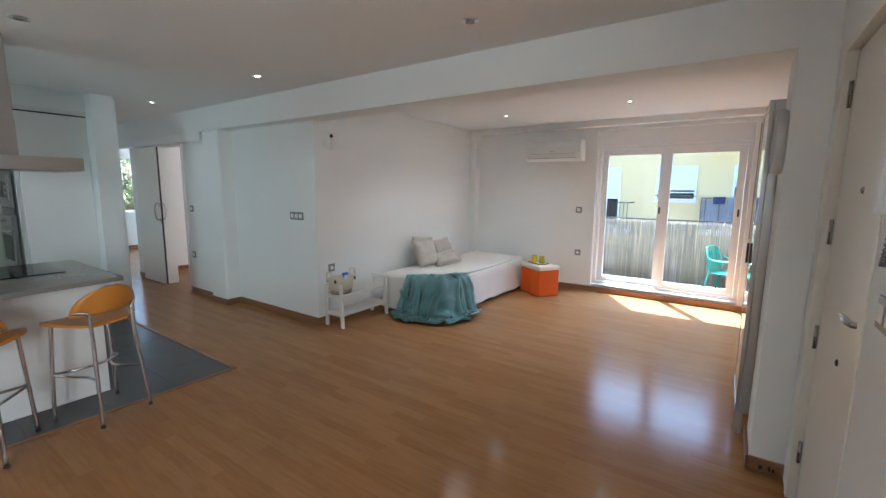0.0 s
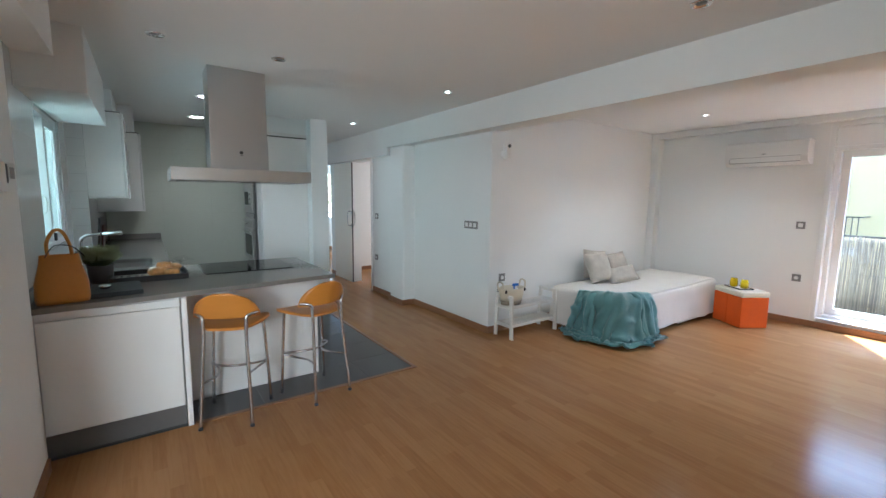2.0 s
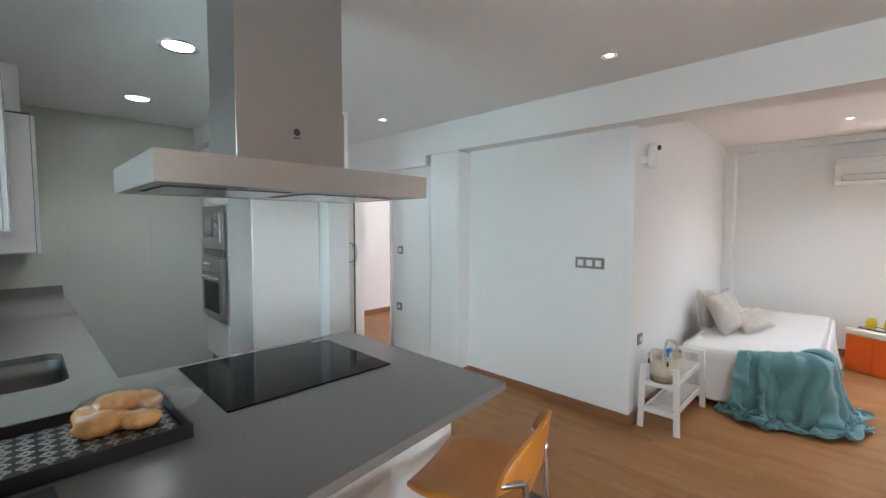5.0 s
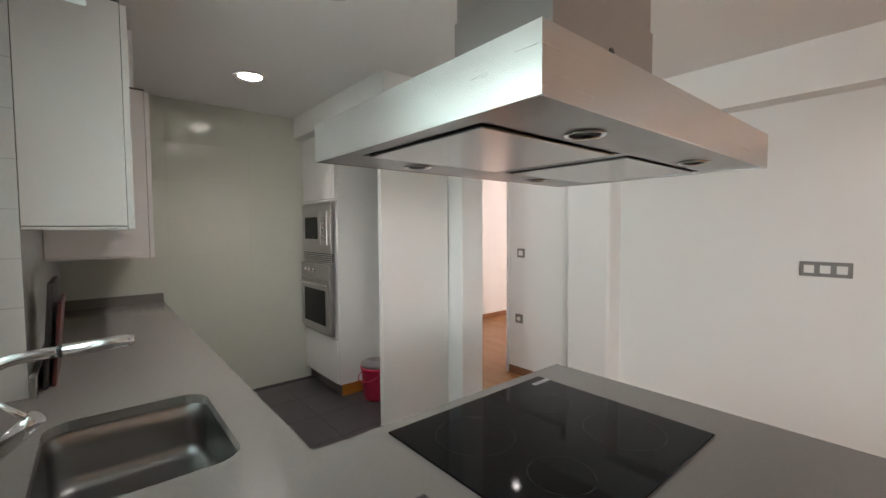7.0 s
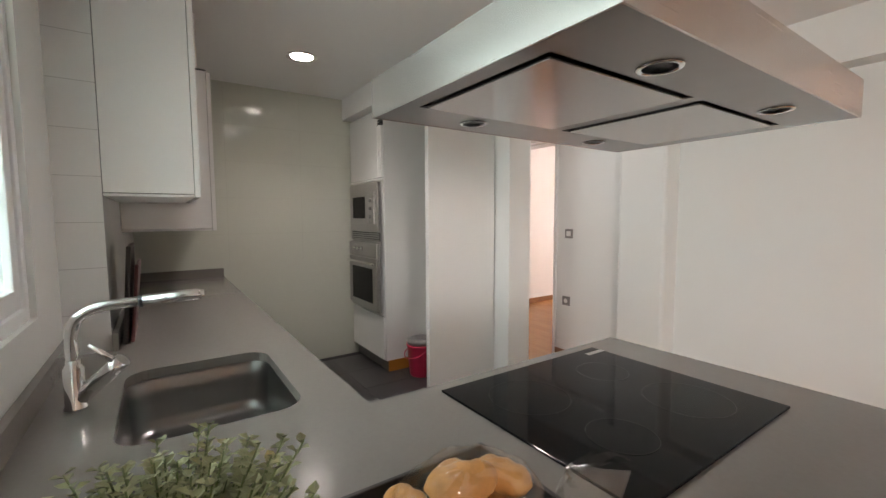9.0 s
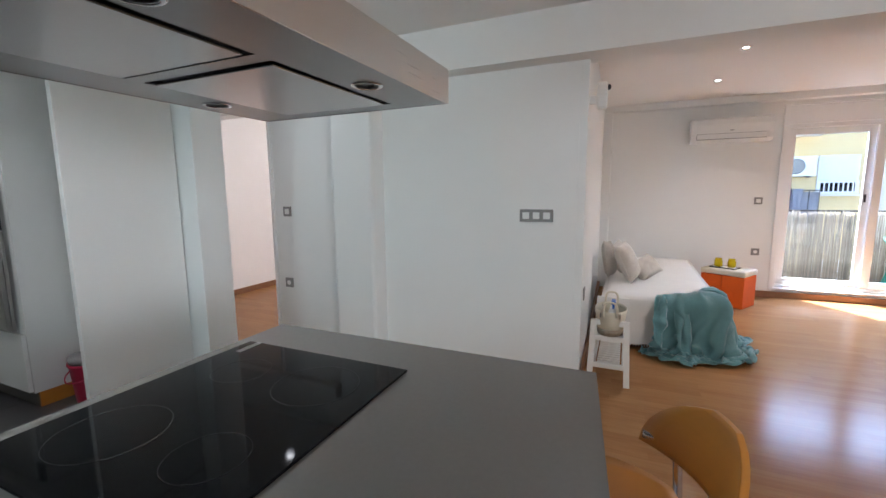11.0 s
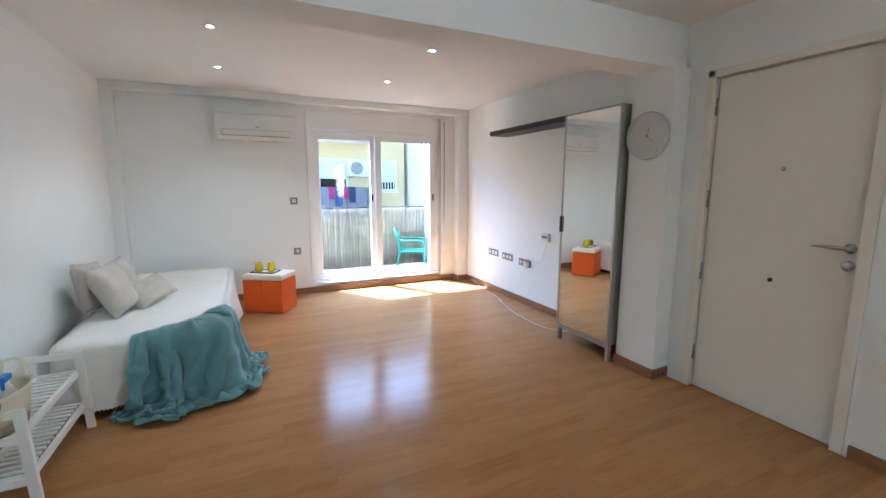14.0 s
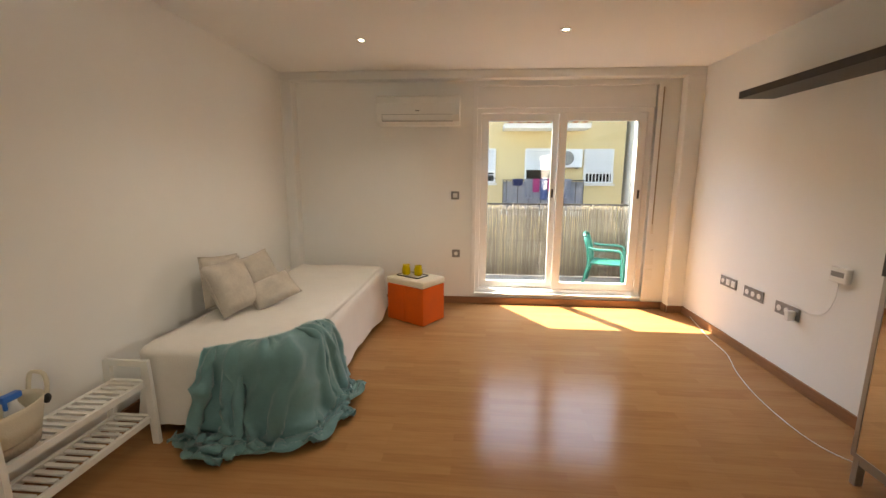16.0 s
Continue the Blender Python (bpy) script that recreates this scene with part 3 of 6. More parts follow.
part("spray_head", bm, M_CHROME, t)
bm = bmesh.new()
tube(bm, [(0, 0.01, 0.03), (0.02, 0.075, 0.09), (0.028, 0.10, 0.115)], [0.021, 0.021, 0.019], 14)
tube(bm, [(0.025, 0.09, 0.105), (0.03, 0.07, 0.13), (0.03, 0.035, 0.165)], [0.012, 0.007, 0.005], 10)
part("lever", bm, M_CHROME, t)

# Hob
t = thing("hob", "black glass induction hob set in the worktop", "hob", (-3.155, 1.365, 0.861))
part("glass", boxes((-0.285, 0.285, -0.325, 0.325, 0.0, 0.006), bevel=0.002), M_BLACKGLASS, t)
M_MARK = mat("hob_marking", (0.028, 0.028, 0.029), 0.2)
for (x, y, r) in ((-0.12, -0.16, 0.105), (0.13, -0.14, 0.075), (-0.12, 0.15, 0.075), (0.12, 0.16, 0.105)):
    bm = bmesh.new()
    n = 48
    a = [bm.verts.new((x + r * math.cos(2 * math.pi * i / n), y + r * math.sin(2 * math.pi * i / n), 0.0066)) for i in range(n)]
    b = [bm.verts.new((x + (r - 0.0018) * math.cos(2 * math.pi * i / n), y + (r - 0.0018) * math.sin(2 * math.pi * i / n), 0.0066)) for i in range(n)]
    for i in range(n):
        bm.faces.new((a[i], a[(i + 1) % n], b[(i + 1) % n], b[i]))
    part("cooking_zone", bm, M_MARK, t)
part("trim_strip", boxes((-0.250, -0.232, 0.24, 0.322, 0.0062, 0.0075)), M_GREYP, t, "thin metal strip")

# Cooker hood over the bar
HX0, HX1, HY0, HY1, HZ0, HZ1 = -3.46, -2.81, 0.86, 1.84, 1.568, 1.655
hx, hy = (HX0 + HX1) / 2, (HY0 + HY1) / 2
t = thing("cooker_hood", "brushed steel island cooker hood hanging from the ceiling over the hob", "cooker hood", (hx, hy, HZ0))
w, d = (HX1 - HX0) / 2, (HY1 - HY0) / 2
bm = boxes((-w, -w + 0.004, -d, d, 0, 0.088), (w - 0.004, w, -d, d, 0, 0.088), (-w + 0.004, w - 0.004, -d, -d + 0.004, 0, 0.088), (-w + 0.004, w - 0.004, d - 0.004, d, 0, 0.088),
           (-w + 0.004, w - 0.004, -d + 0.004, d - 0.004, 0.083, 0.087))
part("canopy", bm, M_STEEL, t)
fx0, fx1 = -0.17, 0.17
# Underside panels darker than the canopy: shade put into the steel's colour.
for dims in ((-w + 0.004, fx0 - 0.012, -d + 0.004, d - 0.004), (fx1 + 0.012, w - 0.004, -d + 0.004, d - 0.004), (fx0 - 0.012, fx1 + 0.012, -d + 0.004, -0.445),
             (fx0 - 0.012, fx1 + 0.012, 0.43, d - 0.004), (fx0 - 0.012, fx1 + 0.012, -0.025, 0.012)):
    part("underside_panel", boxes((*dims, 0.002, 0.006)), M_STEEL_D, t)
part("shadow_gap", boxes((fx0 - 0.02, fx1 + 0.02, -0.455, 0.44, 0.018, 0.022)), M_DARK, t)
# Filters carry less of that painted shade, a step lighter.
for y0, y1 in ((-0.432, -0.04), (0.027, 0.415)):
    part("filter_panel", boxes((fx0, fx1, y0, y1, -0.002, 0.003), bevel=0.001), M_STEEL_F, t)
for lx in (-0.24, 0.235):
    for ly in (-0.25, 0.235):
        bm = bmesh.new()
        lathe(bm, [(0.028, 0.001), (0.036, 0.001), (0.036, 0.0002), (0.034, -0.0012), (0.030, -0.0012), (0.028, 0.0)], 28, Matrix.Translation((lx, ly, 0)))
        lp = part("lamp", bm, M_CHROME, t)
        bm = bmesh.new()
        lathe(bm, [(0.001, 0.0), (0.027, 0.0), (0.027, 0.0012), (0.001, 0.0012)], 20, Matrix.Translation((lx, ly, 0)))
        part("lens", bm, M_LENS, lp)
cz = CEIL - HZ0
part("chimney_lower", boxes((-3.268 - hx, -2.988 - hx, 1.13 - hy, 1.55 - hy, 0.087, 0.33), bevel=0.002), M_STEEL_V, t)
part("chimney_upper", boxes((-3.264 - hx, -2.992 - hx, 1.134 - hy, 1.546 - hy, 0.33, cz), bevel=0.002), M_STEEL_V, t)
bm = boxes((-2.988 - hx, -2.9865 - hx, 1.335 - hy, 1.36 - hy, 0.205, 0.209))
lathe(bm, [(0.006, 0), (0.013, 0), (0.013, 0.0015), (0.006, 0.0015)], 16, Matrix.Translation((-2.988 - hx, 1.347 - hy, 0.228)) @ Matrix.Rotation(radians(90), 4, "Y"))
part("emblem", bm, M_DARK, t, "small dark round emblem")


# Wall cupboards
def wall_cupboard(x0, x1, y1, z0, z1, label):
    y0 = 0.272
    t = thing("wall_cabinet", label, "wall cabinet", ((x0 + x1) / 2, y0, z0), group="wall cabinets")
    cx = (x0 + x1) / 2
    part("body", boxes((x0 - cx, x1 - cx, 0, y1 - y0 - 0.022, 0.012, z1 - z0), bevel=0.001), M_LACQ, t)
    n = max(1, round((x1 - x0) / 0.5))
    for i in range(n):
        a = x0 + (x1 - x0) * i / n - cx
        b = x0 + (x1 - x0) * (i + 1) / n - cx
        part("door", boxes((a + 0.002, b - 0.002, y1 - y0 - 0.02, y1 - y0, 0.0, z1 - z0 - 0.004), bevel=0.002), M_LACQ, t)
    part("bottom_lip", boxes((x0 - cx, x1 - cx, 0, y1 - y0 - 0.022, 0.0, 0.009)), M_WHITEP, t)
    part("top_gap", boxes((x0 - cx + 0.002, x1 - cx - 0.002, 0, y1 - y0 - 0.02, z1 - z0, z1 - z0 + 0.008)), M_DARK, t)
    return t


wall_cupboard(-5.19, -4.425, 0.572, 1.415, 2.225, "white gloss wall cabinet beside the kitchen window")
wall_cupboard(-6.36, -5.20, 0.70, 1.265, 2.135, "deeper white gloss wall cabinet over the far worktop")
structure("soffit_cabinets", boxes((-5.19, -4.43, 0.272, 0.50, 2.236, CEIL), (-6.368, -5.20, 0.272, 0.64, 2.146, CEIL)), M_WALL, "white boxed soffit above the wall cabinets")

# Tall oven unit
OX0, OX1, OY = -6.365, -5.70, 1.97
ox = (OX0 + OX1) / 2
t = thing("oven_cabinet", "tall white kitchen cabinet with a built-in microwave and oven", "kitchen unit", (ox, 2.27, 0))
w = (OX1 - OX0) / 2
part("body", boxes((-w, w, -0.275, 0.30, 0.1, 2.236)), M_LACQ, t)
part("upper_door", boxes((-w + 0.003, w - 0.07, -0.299, -0.277, 1.665, 2.225), (w - 0.067, w - 0.003, -0.299, -0.277, 1.665, 2.09), bevel=0.002), M_LACQ, t)
g = [(w - 0.066, w - 0.004, -0.296, -0.28, 2.105 + 0.022 * i, 2.115 + 0.022 * i) for i in range(6)]
part("vent_grille", boxes((w - 0.067, w - 0.002, -0.28, -0.277, 2.095, 2.23), *g), M_DARK, t, "small dark vent grille")
part("ledge", boxes((-w, w, -0.30, -0.277, 1.645, 1.66)), M_WHITEP, t)
part("drawer", boxes((-w + 0.003, w - 0.003, -0.299, -0.277, 0.115, 0.485), bevel=0.002), M_LACQ, t)
part("plinth", boxes((-w, w - 0.02, -0.25, -0.235, 0.0, 0.1)), M_PLINTH, t)
part("side_plinth", boxes((w - 0.018, w - 0.002, -0.25, 0.30, 0.0, 0.1)), M_PLY, t, "bare wood side plinth")
t = thing("built_in_microwave", "stainless steel built-in microwave above the oven", "microwave", (ox, 1.97, 1.21))
part("frame", boxes((-0.30, 0.30, -0.022, -0.001, 0.0, 0.42), bevel=0.002), M_STEEL_V, t)
part("door", boxes((-0.235, 0.135, -0.038, -0.023, 0.07, 0.35), bevel=0.002), M_STEEL_V, t)
part("window", boxes((-0.19, 0.08, -0.041, -0.039, 0.115, 0.305)), M_BLACKGLASS, t, "dark glass window")
part("control_panel", boxes((0.14, 0.245, -0.036, -0.023, 0.07, 0.35), bevel=0.002), M_STEEL_V, t)
for i, z in enumerate((0.27, 0.20, 0.13)):
    bm = bmesh.new()
    lathe(bm, [(0.017, 0), (0.015, 0.014), (0.001, 0.015)], 16, Matrix.Translation((0.19, -0.036, z)) @ Matrix.Rotation(radians(90), 4, "X"))
    part("knob", bm, M_GREYP, t)
t = thing("vent_strip", "slatted steel vent strip between microwave and oven", "vent", (ox, 1.97, 1.125))
part("backing", boxes((-0.30, 0.30, -0.008, -0.001, 0.005, 0.08)), M_DARK, t)
for i in range(4):
    part("slat", boxes((-0.30, 0.30, -0.02, -0.009, 0.008 + i * 0.018, 0.018 + i * 0.018)), M_STEEL_V, t)
t = thing("built_in_oven", "stainless steel built-in oven with a dark glass door", "oven", (ox, 1.97, 0.51))
part("body", boxes((-0.30, 0.30, -0.018, -0.001, 0.0, 0.61), bevel=0.002), M_STEEL_V, t)
part("door", boxes((-0.295, 0.295, -0.042, -0.02, 0.03, 0.47), bevel=0.003), M_STEEL_V, t)
part("window", boxes((-0.22, 0.22, -0.045, -0.043, 0.08, 0.38)), M_BLACKGLASS, t, "dark glass window")
bm = bmesh.new()
tube(bm, curve_pts([(-0.27, -0.044, 0.425), (-0.25, -0.075, 0.43), (0, -0.088, 0.435), (0.25, -0.075, 0.43), (0.27, -0.044, 0.425)], 5), 0.011, 10)
part("handle", bm, M_CHROME, t, "curved steel handle")
part("control_panel", boxes((-0.295, 0.295, -0.04, -0.02, 0.48, 0.60), bevel=0.003), M_STEEL_V, t)
for x in (-0.16, -0.08, 0.0):
    bm = bmesh.new()
    lathe(bm, [(0.02, 0), (0.018, 0.02), (0.001, 0.021)], 16, Matrix.Translation((x, -0.04, 0.545)) @ Matrix.Rotation(radians(90), 4, "X"))
    part("knob", bm, M_CHROME, t)

# Tall white unit at the end of the kitchen
t = thing("tall_cabinet", "tall glossy white kitchen cabinet with a plain front", "kitchen unit", (-5.0, 2.16, 0))
part("body", boxes((0.12, 0.148, -0.272, 0.285, 0.004, 2.185)), M_LACQ, t)
part("front", boxes((0.15, 0.17, -0.28, 0.285, 0.004, 2.185), bevel=0.002), M_LACQ, t)
part("gap", boxes((0.12, 0.165, -0.275, 0.285, 2.186, 2.198)), M_DARK, t)
part("filler", boxes((0.12, 0.169, -0.26, 0.285, 2.2, 2.239)), M_PANEL, t)

t = thing("mop_bucket", "small pink-red plastic mop bucket on the tiles", "bucket", (-5.50, 2.22, 0))
bm = bmesh.new()
lathe(bm, [(0.09, 0), (0.10, 0.02), (0.118, 0.25), (0.127, 0.262), (0.127, 0.275), (0.114, 0.275), (0.095, 0.03), (0.001, 0.025)], 24)
part("body", bm, M_RED, t)
bm = bmesh.new()
lathe(bm, [(0.118, 0.275), (0.122, 0.31), (0.06, 0.33), (0.055, 0.29)], 20)
part("wringer", bm, M_GREYP, t)
bm = bmesh.new()
tube(bm, curve_pts([(0.12, 0, 0.25), (0.10, -0.10, 0.19), (0, -0.145, 0.17), (-0.10, -0.10, 0.19), (-0.12, 0, 0.25)], 5), 0.004, 6)
part("handle", bm, M_RED, t)

# Kitchen window: two frosted sliding sashes
t = tagged(new("window_kitchen"), "white aluminium sliding window with frosted panes", kind="structure")
WX0, WX1, WZ0, WZ1 = -4.10, -3.13, 1.06, 2.05
part("window_frame", boxes((WX0, WX1, 0.02, 0.125, WZ0, WZ0 + 0.035), (WX0, WX1, 0.02, 0.125, WZ1 - 0.035, WZ1), (WX0, WX0 + 0.035, 0.02, 0.125, WZ0 + 0.035, WZ1 - 0.035),
                           (WX1 - 0.035, WX1, 0.02, 0.125, WZ0 + 0.035, WZ1 - 0.035), bevel=0.002), M_ALU, t)


def sash(parent, x0, x1, y0, y1, z0, z1, s, pane_mat, m=M_ALU, bottom=None):
    b = bottom or s
    f = part("sash", boxes((x0, x0 + s, y0, y1, z0, z1), (x1 - s, x1, y0, y1, z0, z1), (x0 + s, x1 - s, y0, y1, z0, z0 + b), (x0 + s, x1 - s, y0, y1, z1 - s, z1), bevel=0.003), m, parent)
    yc = (y0 + y1) / 2
    g = part("pane", boxes((x0 + s - 0.004, x1 - s + 0.004, yc - 0.003, yc + 0.003, z0 + b - 0.004, z1 - s + 0.004)), pane_mat, f)
    g.visible_shadow = False
    return f


sash(t, WX0 + 0.037, WX0 + 0.52, 0.075, 0.118, WZ0 + 0.037, WZ1 - 0.037, 0.055, M_FROST)
sash(t, WX0 + 0.46, WX1 - 0.037, 0.025, 0.068, WZ0 + 0.037, WZ1 - 0.037, 0.055, M_FROST)
part("latch", boxes((WX0 + 0.475, WX0 + 0.515, 0.12, 0.136, 1.10, 1.16), bevel=0.003), M_DARK, t, "black sash latch")
bm = bmesh.new()
tube(bm, curve_pts([(WX0 + 0.56, 0.07, 1.30), (WX0 + 0.56, 0.10, 1.33), (WX0 + 0.56, 0.10, 1.42), (WX0 + 0.56, 0.07, 1.45)], 4), 0.006, 8)
part("window_handle", bm, M_WHITEP, t)
structure("tile_joints", boxes(*[(-4.421, -4.4195, 0.142, 0.270, z, z + 0.002) for z in (1.0, 1.16, 1.32, 1.48, 1.64, 1.8, 1.96)],
                               *[(-3.13, -2.24, 0.1395, 0.1412, z, z + 0.002) for z in (1.06, 1.31, 1.56, 1.81)]), M_JOINT, "thin grey tile joints")


# Made-up window out of view, added to house the entrance fill lamp.
t = tagged(new("window_entrance"), "added unseen white aluminium window with one frosted pane, for the entrance fill lamp", kind="structure")
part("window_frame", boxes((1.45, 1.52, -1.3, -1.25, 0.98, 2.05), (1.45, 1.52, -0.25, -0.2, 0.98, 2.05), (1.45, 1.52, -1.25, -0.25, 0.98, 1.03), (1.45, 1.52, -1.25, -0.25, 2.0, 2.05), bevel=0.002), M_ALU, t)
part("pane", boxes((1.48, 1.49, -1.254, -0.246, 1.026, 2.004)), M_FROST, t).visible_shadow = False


# Sockets and switches: modules on a grey plate; normal is the direction that the plate faces
def plate(kind, label, pos, face, n, mods, w=0.08, h=0.085):
    rz = {"-y": 0, "+x": 90, "-x": -90, "+y": 180}[face]
    t = thing(kind, label, "switch" if kind == "light_switch" else "socket", pos, rz)
    W = n * 0.071 + 0.015
    part("plate", boxes((-W / 2, W / 2, -0.009, -0.0005, -h / 2, h / 2), bevel=0.002), M_GREYP, t, "grey cover plate")
    for i in range(n):
        c = -W / 2 + 0.0075 + 0.071 * (i + 0.5)
        if mods[i] == "s":
            part("rocker", boxes((c - 0.023, c + 0.023, -0.013, -0.0095, -0.023, 0.023), bevel=0.0015), M_WHITEP, t)
        else:
            bm = boxes((c - 0.025, c + 0.025, -0.011, -0.0095, -0.025, 0.025), bevel=0.001)
            s = part("insert", bm, M_WHITEP if mods[i] == "w" else M_GREYP, t)
            bm = bmesh.new()
            lathe(bm, [(0.019, 0.002), (0.021, 0.002), (0.021, 0.0), (0.019, 0.0)], 20, Matrix.Translation((c, -0.0112, 0)) @ Matrix.Rotation(radians(90), 4, "X"))
            part("ring", bm, M_WHITEP, s)
            part("hole", boxes((c - 0.012, c - 0.007, -0.0125, -0.0112, -0.002, 0.003), (c + 0.007, c + 0.012, -0.0125, -0.0112, -0.002, 0.003)), M_DARK, s)
    return t


plate("light_switch", "triple grey light switch on the white wall", (-2.925, 3.66, 1.165), "-y", 3, "sss")
plate("light_switch", "single grey light switch beside the hall doorway", (-5.06, 3.56, 1.175), "-y", 1, "s")
plate("wall_socket", "grey wall socket low beside the hall doorway", (-5.08, 3.56, 0.545), "-y", 1, "g")
plate("wall_socket", "grey wall socket above the white shelf rack", (XL - 0.004, 3.85, 0.60), "+x", 1, "g")
plate("light_switch", "single grey light switch beside the balcony window", (-0.885, YW, 1.19), "-y", 1, "s")
plate("wall_socket", "grey wall socket low beside the balcony window", (-0.87, YW, 0.56), "-y", 1, "g")
plate("wall_socket", "grey triple socket strip near the balcony window", (XR, 6.17, 0.515), "-x", 3, "gww")
plate("wall_socket", "grey triple socket strip in the middle of the wall", (XR, 5.84, 0.505), "-x", 3, "ggg")
t = plate("wall_socket", "grey triple socket strip with a white charger plugged in", (XR, 5.48, 0.49), "-x", 3, "ggg")
part("charger", boxes((0.05, 0.09, -0.06, -0.012, -0.045, 0.02), bevel=0.005), M_WHITEP, t, "small white charger plug")
plate("light_switch", "double grey light switch under the door phone", (1.31, 2.24, 1.17), "-x", 2, "ss")
t = plate("wall_socket", "grey double socket with a small red air freshener plugged in", (1.31, 2.24, 0.55), "-x", 2, "gg")
bm = bmesh.new()
lathe(bm, [(0.022, 0), (0.026, 0.015), (0.026, 0.05), (0.02, 0.06)], 16, Matrix.Translation((-0.035, -0.035, -0.035)))
f = part("air_freshener", bm, M_WHITEP, t)
bm = bmesh.new()
lathe(bm, [(0.018, 0), (0.020, 0.01), (0.020, 0.028), (0.016, 0.03)], 16, Matrix.Translation((-0.035, -0.036, -0.064)))
part("refill", bm, M_RED, f)
t = thing("thermostat", "white room thermostat with a dark display by the bar", "thermostat", (-1.93, 0.20, 1.53), 180)
part("housing", boxes((-0.09, 0.07, -0.025, -0.0005, -0.07, 0.06), bevel=0.005), M_WHITEP, t)
part("display", boxes((-0.085, -0.06, -0.027, -0.0255, -0.03, 0.05)), M_DARK, t)
part("screen", boxes((-0.02, 0.055, -0.027, -0.0255, -0.01, 0.04)), M_GREYP, t)

# Entrance door
t = tagged(new("door_entrance"), "plain off-white front door with steel hinges and lever handle, closed", kind="structure")
part("leaf", boxes((1.345, 1.39, 2.503, 3.283, 0.006, 2.052), bevel=0.002), M_DOOR, t)
part("door_frame", boxes((1.305, 1.42, 3.29, 3.338, 0, 2.10), (1.305, 1.42, 2.442, 2.496, 0, 2.10), (1.305, 1.42, 2.442, 3.338, 2.058, 2.10), bevel=0.002), M_DOOR, t)
part("door_stop", boxes((1.392, 1.42, 2.496, 3.29, 0, 2.058)), M_DARK, t)
for z in (0.25, 0.82, 1.30, 1.88):
    bm = bmesh.new()
    lathe(bm, [(0.008, -0.055), (0.008, -0.003), (0.0095, -0.002), (0.0095, 0.002), (0.008, 0.003), (0.008, 0.055)], 12, Matrix.Translation((1.335, 3.29, z)))
    part("hinge", bm, M_LEG, t)
for z in (1.48, 0.84):
    bm = bmesh.new()
    lathe(bm, [(0.013, 0), (0.013, 0.004), (0.007, 0.007), (0.001, 0.005)], 16, Matrix.Translation((1.345, 2.88, z)) @ Matrix.Rotation(radians(-90), 4, "Y"))
    part("peephole", bm, M_LEG if z > 1 else M_DARK, t)
bm = bmesh.new()
lathe(bm, [(0.026, 0), (0.026, 0.008), (0.011, 0.012), (0.010, 0.045), (0.001, 0.05)], 20, Matrix.Translation((1.345, 2.54, 1.07)) @ Matrix.Rotation(radians(-90), 4, "Y"))
h = part("door_handle", bm, M_LEG, t, "brushed steel lever handle")
bm = bmesh.new()
tube(bm, curve_pts([(1.303, 2.54, 1.07), (1.298, 2.565, 1.071), (1.296, 2.62, 1.073), (1.298, 2.685, 1.070)], 4), [0.011] * 8 + [0.009, 0.008, 0.007, 0.006, 0.005], 10)
part("lever", bm, M_LEG, h)
bm = bmesh.new()
lathe(bm, [(0.028, 0), (0.028, 0.010), (0.018, 0.014), (0.001, 0.012)], 20, Matrix.Translation((1.345, 2.54, 0.98)) @ Matrix.Rotation(radians(-90), 4, "Y"))
part("lock", bm, M_LEG, t)
t = thing("door_phone", "white wall door phone with a coiled cord", "door phone", (1.31, 2.21, 1.52), -90)
part("base", boxes((-0.05, 0.05, -0.03, -0.0005, -0.10, 0.11), bevel=0.006), M_WHITEP, t)
part("handset", boxes((-0.045, -0.005, -0.06, -0.031, -0.10, 0.11), bevel=0.008), M_WHITEP, t)
bm = bmesh.new()
pts = []
for i in range(180):
    a = i / 179
    x = -0.03 - 0.05 * math.sin(a * math.pi) + 0.02 * a
    z = -0.10 - 0.13 * math.sin(a * math.pi)
    pts.append((x + 0.006 * math.cos(a * 150), -0.02 + 0.006 * math.sin(a * 150), z))
tube(bm, pts, 0.0018, 5)
part("cord", bm, M_GREYP, t)

# Sliding door in the hall
t = tagged(new("door_sliding"), "white sliding door pushed open behind the hall wall", kind="structure")
part("leaf", boxes((-6.70, -5.93, 3.52, 3.545, 0.01, 2.03), bevel=0.002), M_DOOR, t)
part("edge_strip", boxes((-5.929, -5.925, 3.522, 3.543, 0.01, 2.03)), M_DARK, t)
for yy, s in ((3.519, -1), (3.546, 1)):
    bm = bmesh.new()
    tube(bm, curve_pts([(-5.985, yy, 0.98), (-5.985, yy + s * 0.04, 0.99), (-5.985, yy + s * 0.055, 1.10), (-5.985, yy + s * 0.04, 1.21), (-5.985, yy, 1.22)], 5), 0.008, 8)
    part("door_handle", bm, M_LEG, t, "bowed steel pull handle")
part("door_lock", boxes((-5.96, -5.92, 3.51, 3.519, 0.94, 1.0), (-5.96, -5.92, 3.51, 3.519, 1.16, 1.22)), M_LEG, t)
structure("rail_cover", boxes((-7.6, -4.56, 3.47, 3.558, 2.045, 2.145), bevel=0.003), M_ALU, "white box over the sliding door rail")
structure("door_trim", boxes((-5.222, -5.20, 3.535, 3.73, 0, 2.04), (-6.0, -5.222, 3.56, 3.72, 2.035, 2.0405)), M_ALU, "white jamb of the hall doorway")



